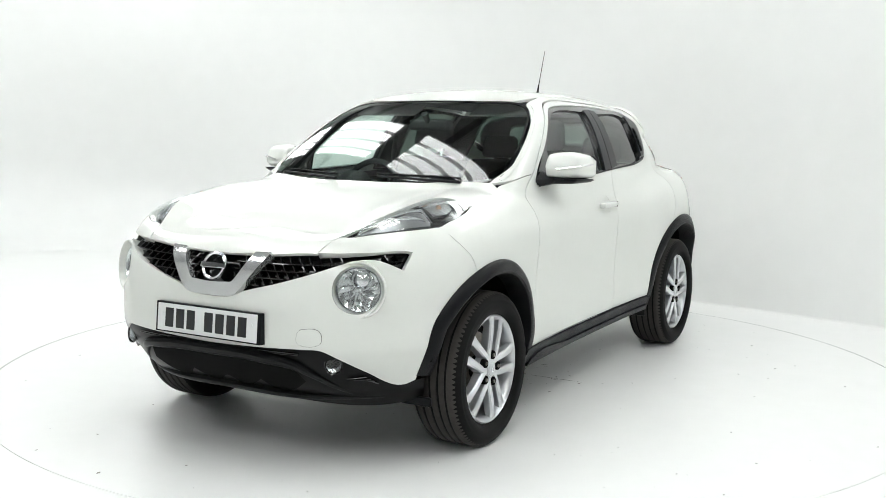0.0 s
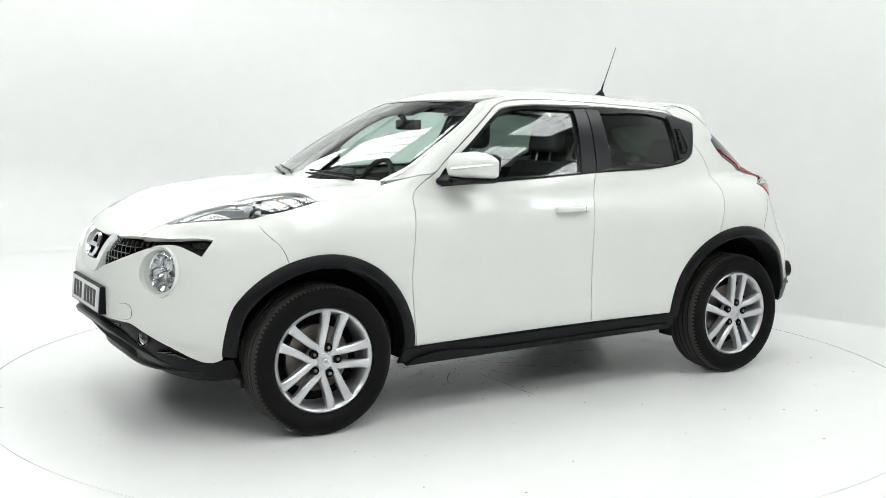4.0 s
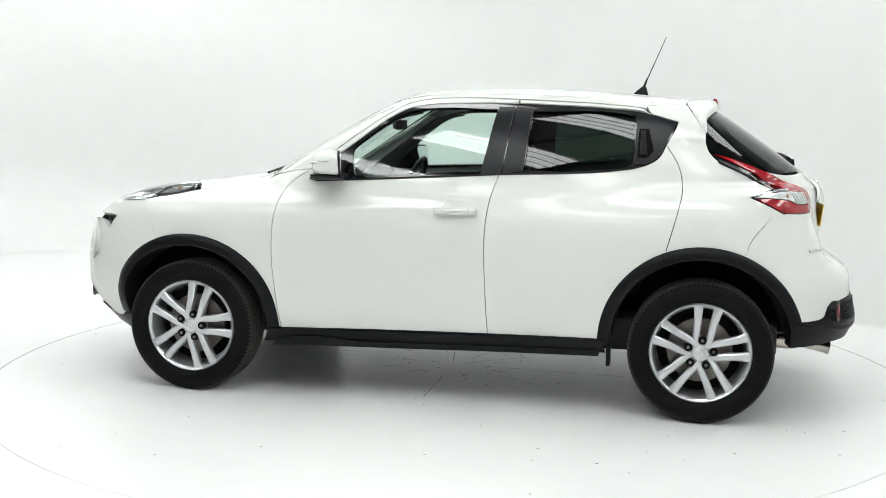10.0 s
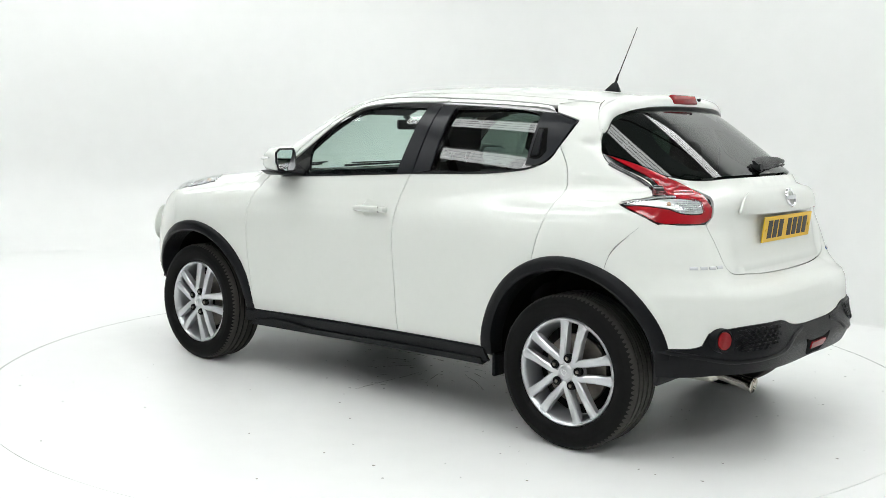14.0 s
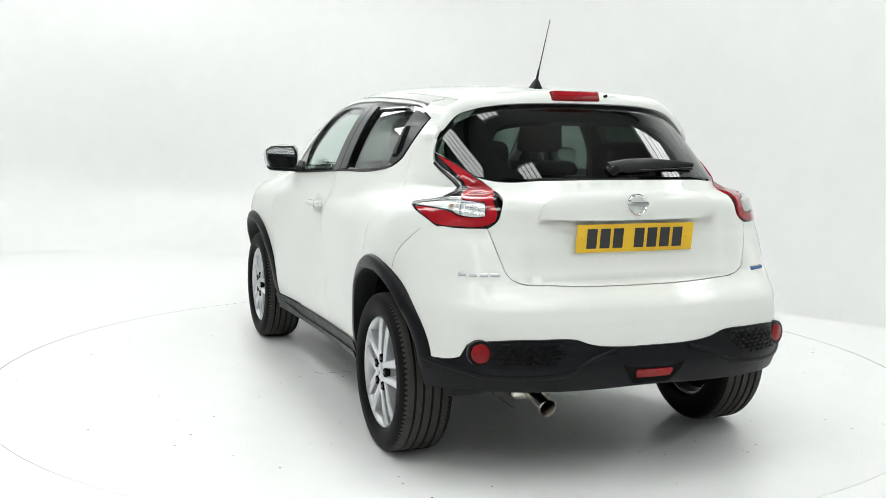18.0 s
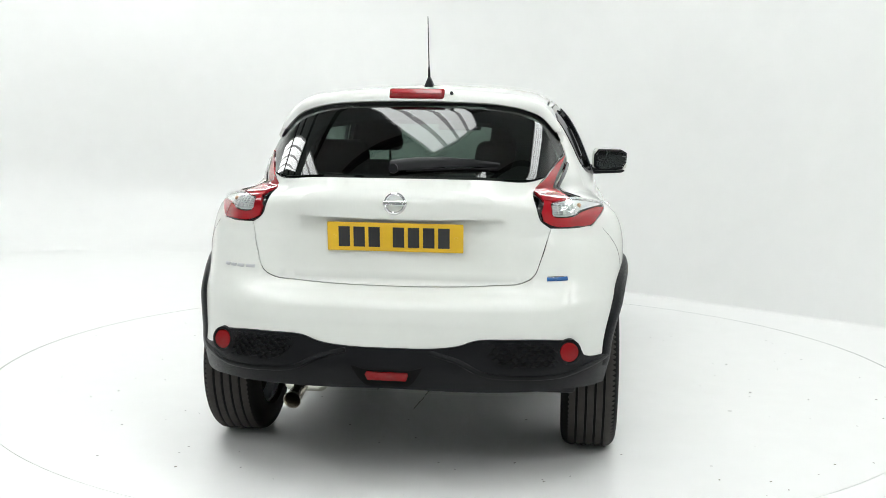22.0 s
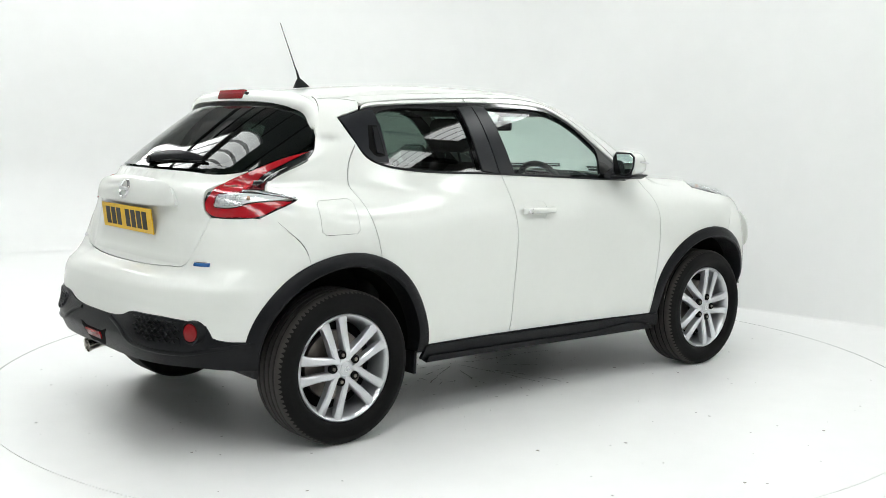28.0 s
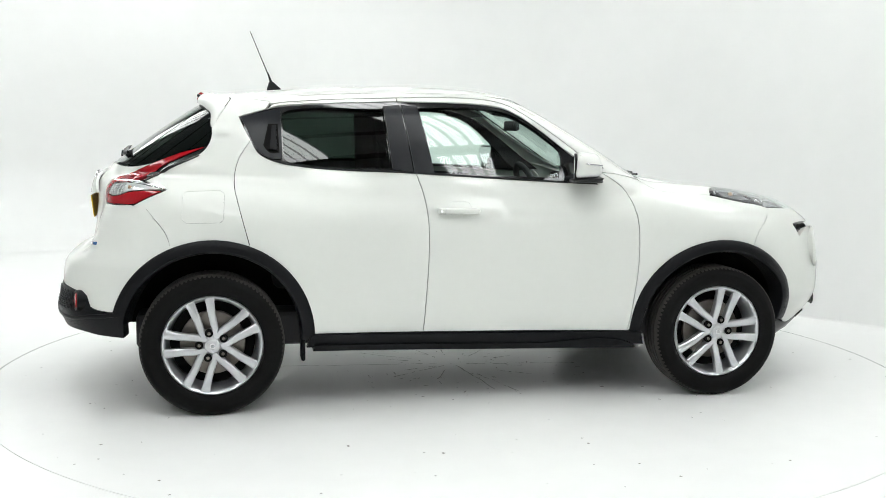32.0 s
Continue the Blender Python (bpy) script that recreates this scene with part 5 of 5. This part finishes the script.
def disc(r0, r1, z, n=128):
    bm = bmesh.new()
    if r0 > 0:
        a = [bm.verts.new((r0 * math.cos(2 * math.pi * i / n), r0 * math.sin(2 * math.pi * i / n), z)) for i in range(n)]
        b = [bm.verts.new((r1 * math.cos(2 * math.pi * i / n), r1 * math.sin(2 * math.pi * i / n), z)) for i in range(n)]
        for i in range(n):
            bm.faces.new((a[i], b[i], b[(i + 1) % n], a[(i + 1) % n]))
    else:
        bm.faces.new([bm.verts.new((r1 * math.cos(2 * math.pi * i / n), r1 * math.sin(2 * math.pi * i / n), z)) for i in range(n)])
    return bm


RING = 2.513
turntable = part("turntable", lathe([(0.0, 0), (RING - .003, 0), (RING - .0015, -.002), (RING - .0015, -.05)], 160), TABLEPAINT, None, "white painted round turntable flush with the studio floor", True,
                 Matrix.Rotation(radians(90), 4, "X"))
tagged(turntable, category="turntable", kind="structure")
tagged(part("floor", disc(RING + .002, 14, 0, 160), FLOORPAINT, None, "glossy white painted studio floor", m=Matrix.Translation((0, .05, 0))), category="floor", kind="structure")
tagged(part("floor_pit", disc(0, RING + .3, -.055), DARKGAP, None, "dark gap below the turntable's edge"), category="floor", kind="structure")

# cracks that run out from the middle of the turntable, and chips in the paint
for i in range(16):
    a, r = 360 * i / 16 + random.uniform(-9, 9), random.uniform(.04, .30)
    far = r + (random.uniform(.5, 1.1) if i % 4 == 0 else random.uniform(.10, .45))
    bm = bmesh.new()
    left, right, v, bend = [], [], 0.0, random.uniform(-.06, .06)
    while r < far:
        w = .0024 * random.uniform(.25, 1.4)
        left.append(bm.verts.new((r, v - w, .0011)))
        right.append(bm.verts.new((r, v + w, .0011)))
        step = random.uniform(.015, .05)
        r, v = r + step, v + step * bend + random.uniform(-.006, .006)
    for k in range(len(left) - 1):
        if random.random() > .12:
            bm.faces.new((left[k], left[k + 1], right[k + 1], right[k]))
    part("paint_crack", bm, FAINT, turntable, "fine dark crack in the paint", False, Matrix.Rotation(radians(a), 4, "Z"))
bm = bmesh.new()
for i in range(170):
    a, r, s = random.uniform(0, 6.283), 2.45 * random.random() ** .7, random.uniform(.002, .007) * (2 if i % 17 == 0 else 1)
    n = random.randint(4, 6)
    c = (r * math.cos(a), r * math.sin(a))
    bm.faces.new([bm.verts.new((c[0] + s * random.uniform(.5, 1.4) * math.cos(6.283 * k / n), c[1] + s * random.uniform(.5, 1.2) * math.sin(6.283 * k / n), .0009)) for k in range(n)])
for i in range(110):
    a, r, s = random.uniform(0, 6.283), random.uniform(.2, .75), random.uniform(.002, .009)
    h, n = random.uniform(0, 6.283), random.uniform(.5, 4)
    c, d, e = Vector((r * math.cos(a), r * math.sin(a), .0009)), Vector((math.cos(h), math.sin(h), 0)) * s * n, Vector((-math.sin(h), math.cos(h), 0)) * s * .4
    bm.faces.new([bm.verts.new(q) for q in (c - d, c - d * .2 - e, c + d, c + d * random.uniform(-.3, .5) + e)])
tagged(part("paint_chips", bm, material("bare_grey_chip", (.22, .21, .20), .8, grain=.2), turntable, "small grey chips in the white paint"), kind="stuff")

# walls: corner away from the camera, a straight wall close on one side
CORNER, ALONG, ACROSS = Vector((-3.58, 7.25, 0)), Vector((.743, -.669, 0)), Vector((-.669, -.743, 0))


def wall(name, a, b, height, thick, label):
    a, b = Vector(a), Vector(b)
    d = (b - a).normalized()
    bm = box(0, (b - a).length, 0, thick, -.02, height, 0)
    return tagged(part(name, bm, WALLPAINT, None, label, False, Matrix.Translation(a) @ Matrix(((d.x, -d.y, 0, 0), (d.y, d.x, 0, 0), (0, 0, 1, 0), (0, 0, 0, 1)))), category="wall", kind="structure")


E1, E2 = CORNER + ALONG * 17, CORNER + ACROSS * 13


def cyclorama():
    """Two walls that join in a wide round corner; their foot is square beside the turntable and turns into a cove towards the corner."""
    path = [(CORNER + ALONG * d, -ACROSS, .015 if d > 6.3 else .015 + .9 * (1 - max(0, d - 3.5) / 2.8)) for d in np.linspace(17, 3, 57)]
    hub = CORNER + ALONG * 3 + ACROSS * 3
    for a in np.linspace(0, 90, 25)[1:-1]:
        n = -ACROSS * math.cos(radians(a)) - ALONG * math.sin(radians(a))
        path.append((hub + n * 3, n, .915))
    path += [(CORNER + ACROSS * d, -ALONG, .915) for d in np.linspace(3, 13, 20)]
    rows = []
    for p, out, r in path:
        row = []
        for a in np.linspace(0, 90, 13):
            q = p - out * r * (1 - math.sin(radians(a))) + Vector((0, 0, r * (1 - math.cos(radians(a))))) 
            row.append(q + Vector((0, 0, .001)))
        row += [p + Vector((0, 0, z)) for z in (1.5, 3.0, 4.8)]
        rows.append([tuple(v) for v in row])
    ob = sheet("wall_east", rows, FLOORPAINT, None, "white studio wall curving into the floor")
    return tagged(ob, category="wall", kind="structure")


cyclorama()
wall("wall_south", E2, E2 + ALONG * 17, 4.8, -.1, "plain white studio wall")
wall("wall_north", E2 + ALONG * 17, E1, 4.8, -.1, "plain white studio wall")
ceiling = tagged(part("ceiling", box(-14, 14, -14, 14, 4.8, 4.9, 0), GREYROOF, None, "grey sheet roof of the studio"), category="ceiling", kind="structure")


def light_bank(m):
    bank = tagged(part("light_bank", box(-1.08, 1.08, -.36, .36, .03, .10, .01), HOUSING, None, "white hanging light bank with four glowing strips", False), category="ceiling light", group="studio light banks")
    for i in range(4):
        y = -.27 + .18 * i
        part("strip", box(-1.05, 1.05, y - .066, y + .066, .0, .03, .008, 1), GLOW, bank, "glowing fluorescent strip", False)
    bank.matrix_basis = m
    return bank


# three rows of banks across the studio, aslant to the camera's view
ROW, OVER, HANG = Vector((.5, -.866, 0)), Vector((.866, .5, 0)), 4.0
RUNS = ((-4.6, (-.45, 2.45, 5.1)), (-2.4, (-5.9, -3.35, -.45, 2.6, 5.3)), (-.40, (-6.1, -3.35, -.50, 2.35, 5.0)), (2.5, (-4.0, -1.2, 1.65, 4.5)), (4.5, (-3.35, -.45, 2.45, 5.1)))
banks = [ROW * a + OVER * c for c, run in RUNS for a in run]
first = light_bank(pose(*banks[0][:2], HANG, 0, 0, -60))
for p in banks[1:]:
    copy_thing(first, pose(*p[:2], HANG, 0, 0, -60))


def purlin(m):
    """A steel roof beam below the sheets."""
    return tagged(part("roof_beam", box(-13, 13, -.05, .05, 4.62, 4.80, .006), BEAM, None, "dark steel beam under the roof", False, m), category="beam", group="roof beams")


for i in range(-7, 8):
    purlin(pose(*(ROW * 1.5 * i)[:2], 0, 0, 0, 30))


def motions():
    for thing, (cx, cy), (ox, oy) in ((car, (0, 0), (.062, -.015)), (turntable, (0, .05), (0, 0))):
        rows = []
        for i in range(9):
            a = FIRST + TURN * 4 * i
            m = pose(cx, cy, 0, 0, 0, a) @ pose(-ox, -oy, 0)
            rows.append((4 * i, m))
        walk(thing, rows)


motions()
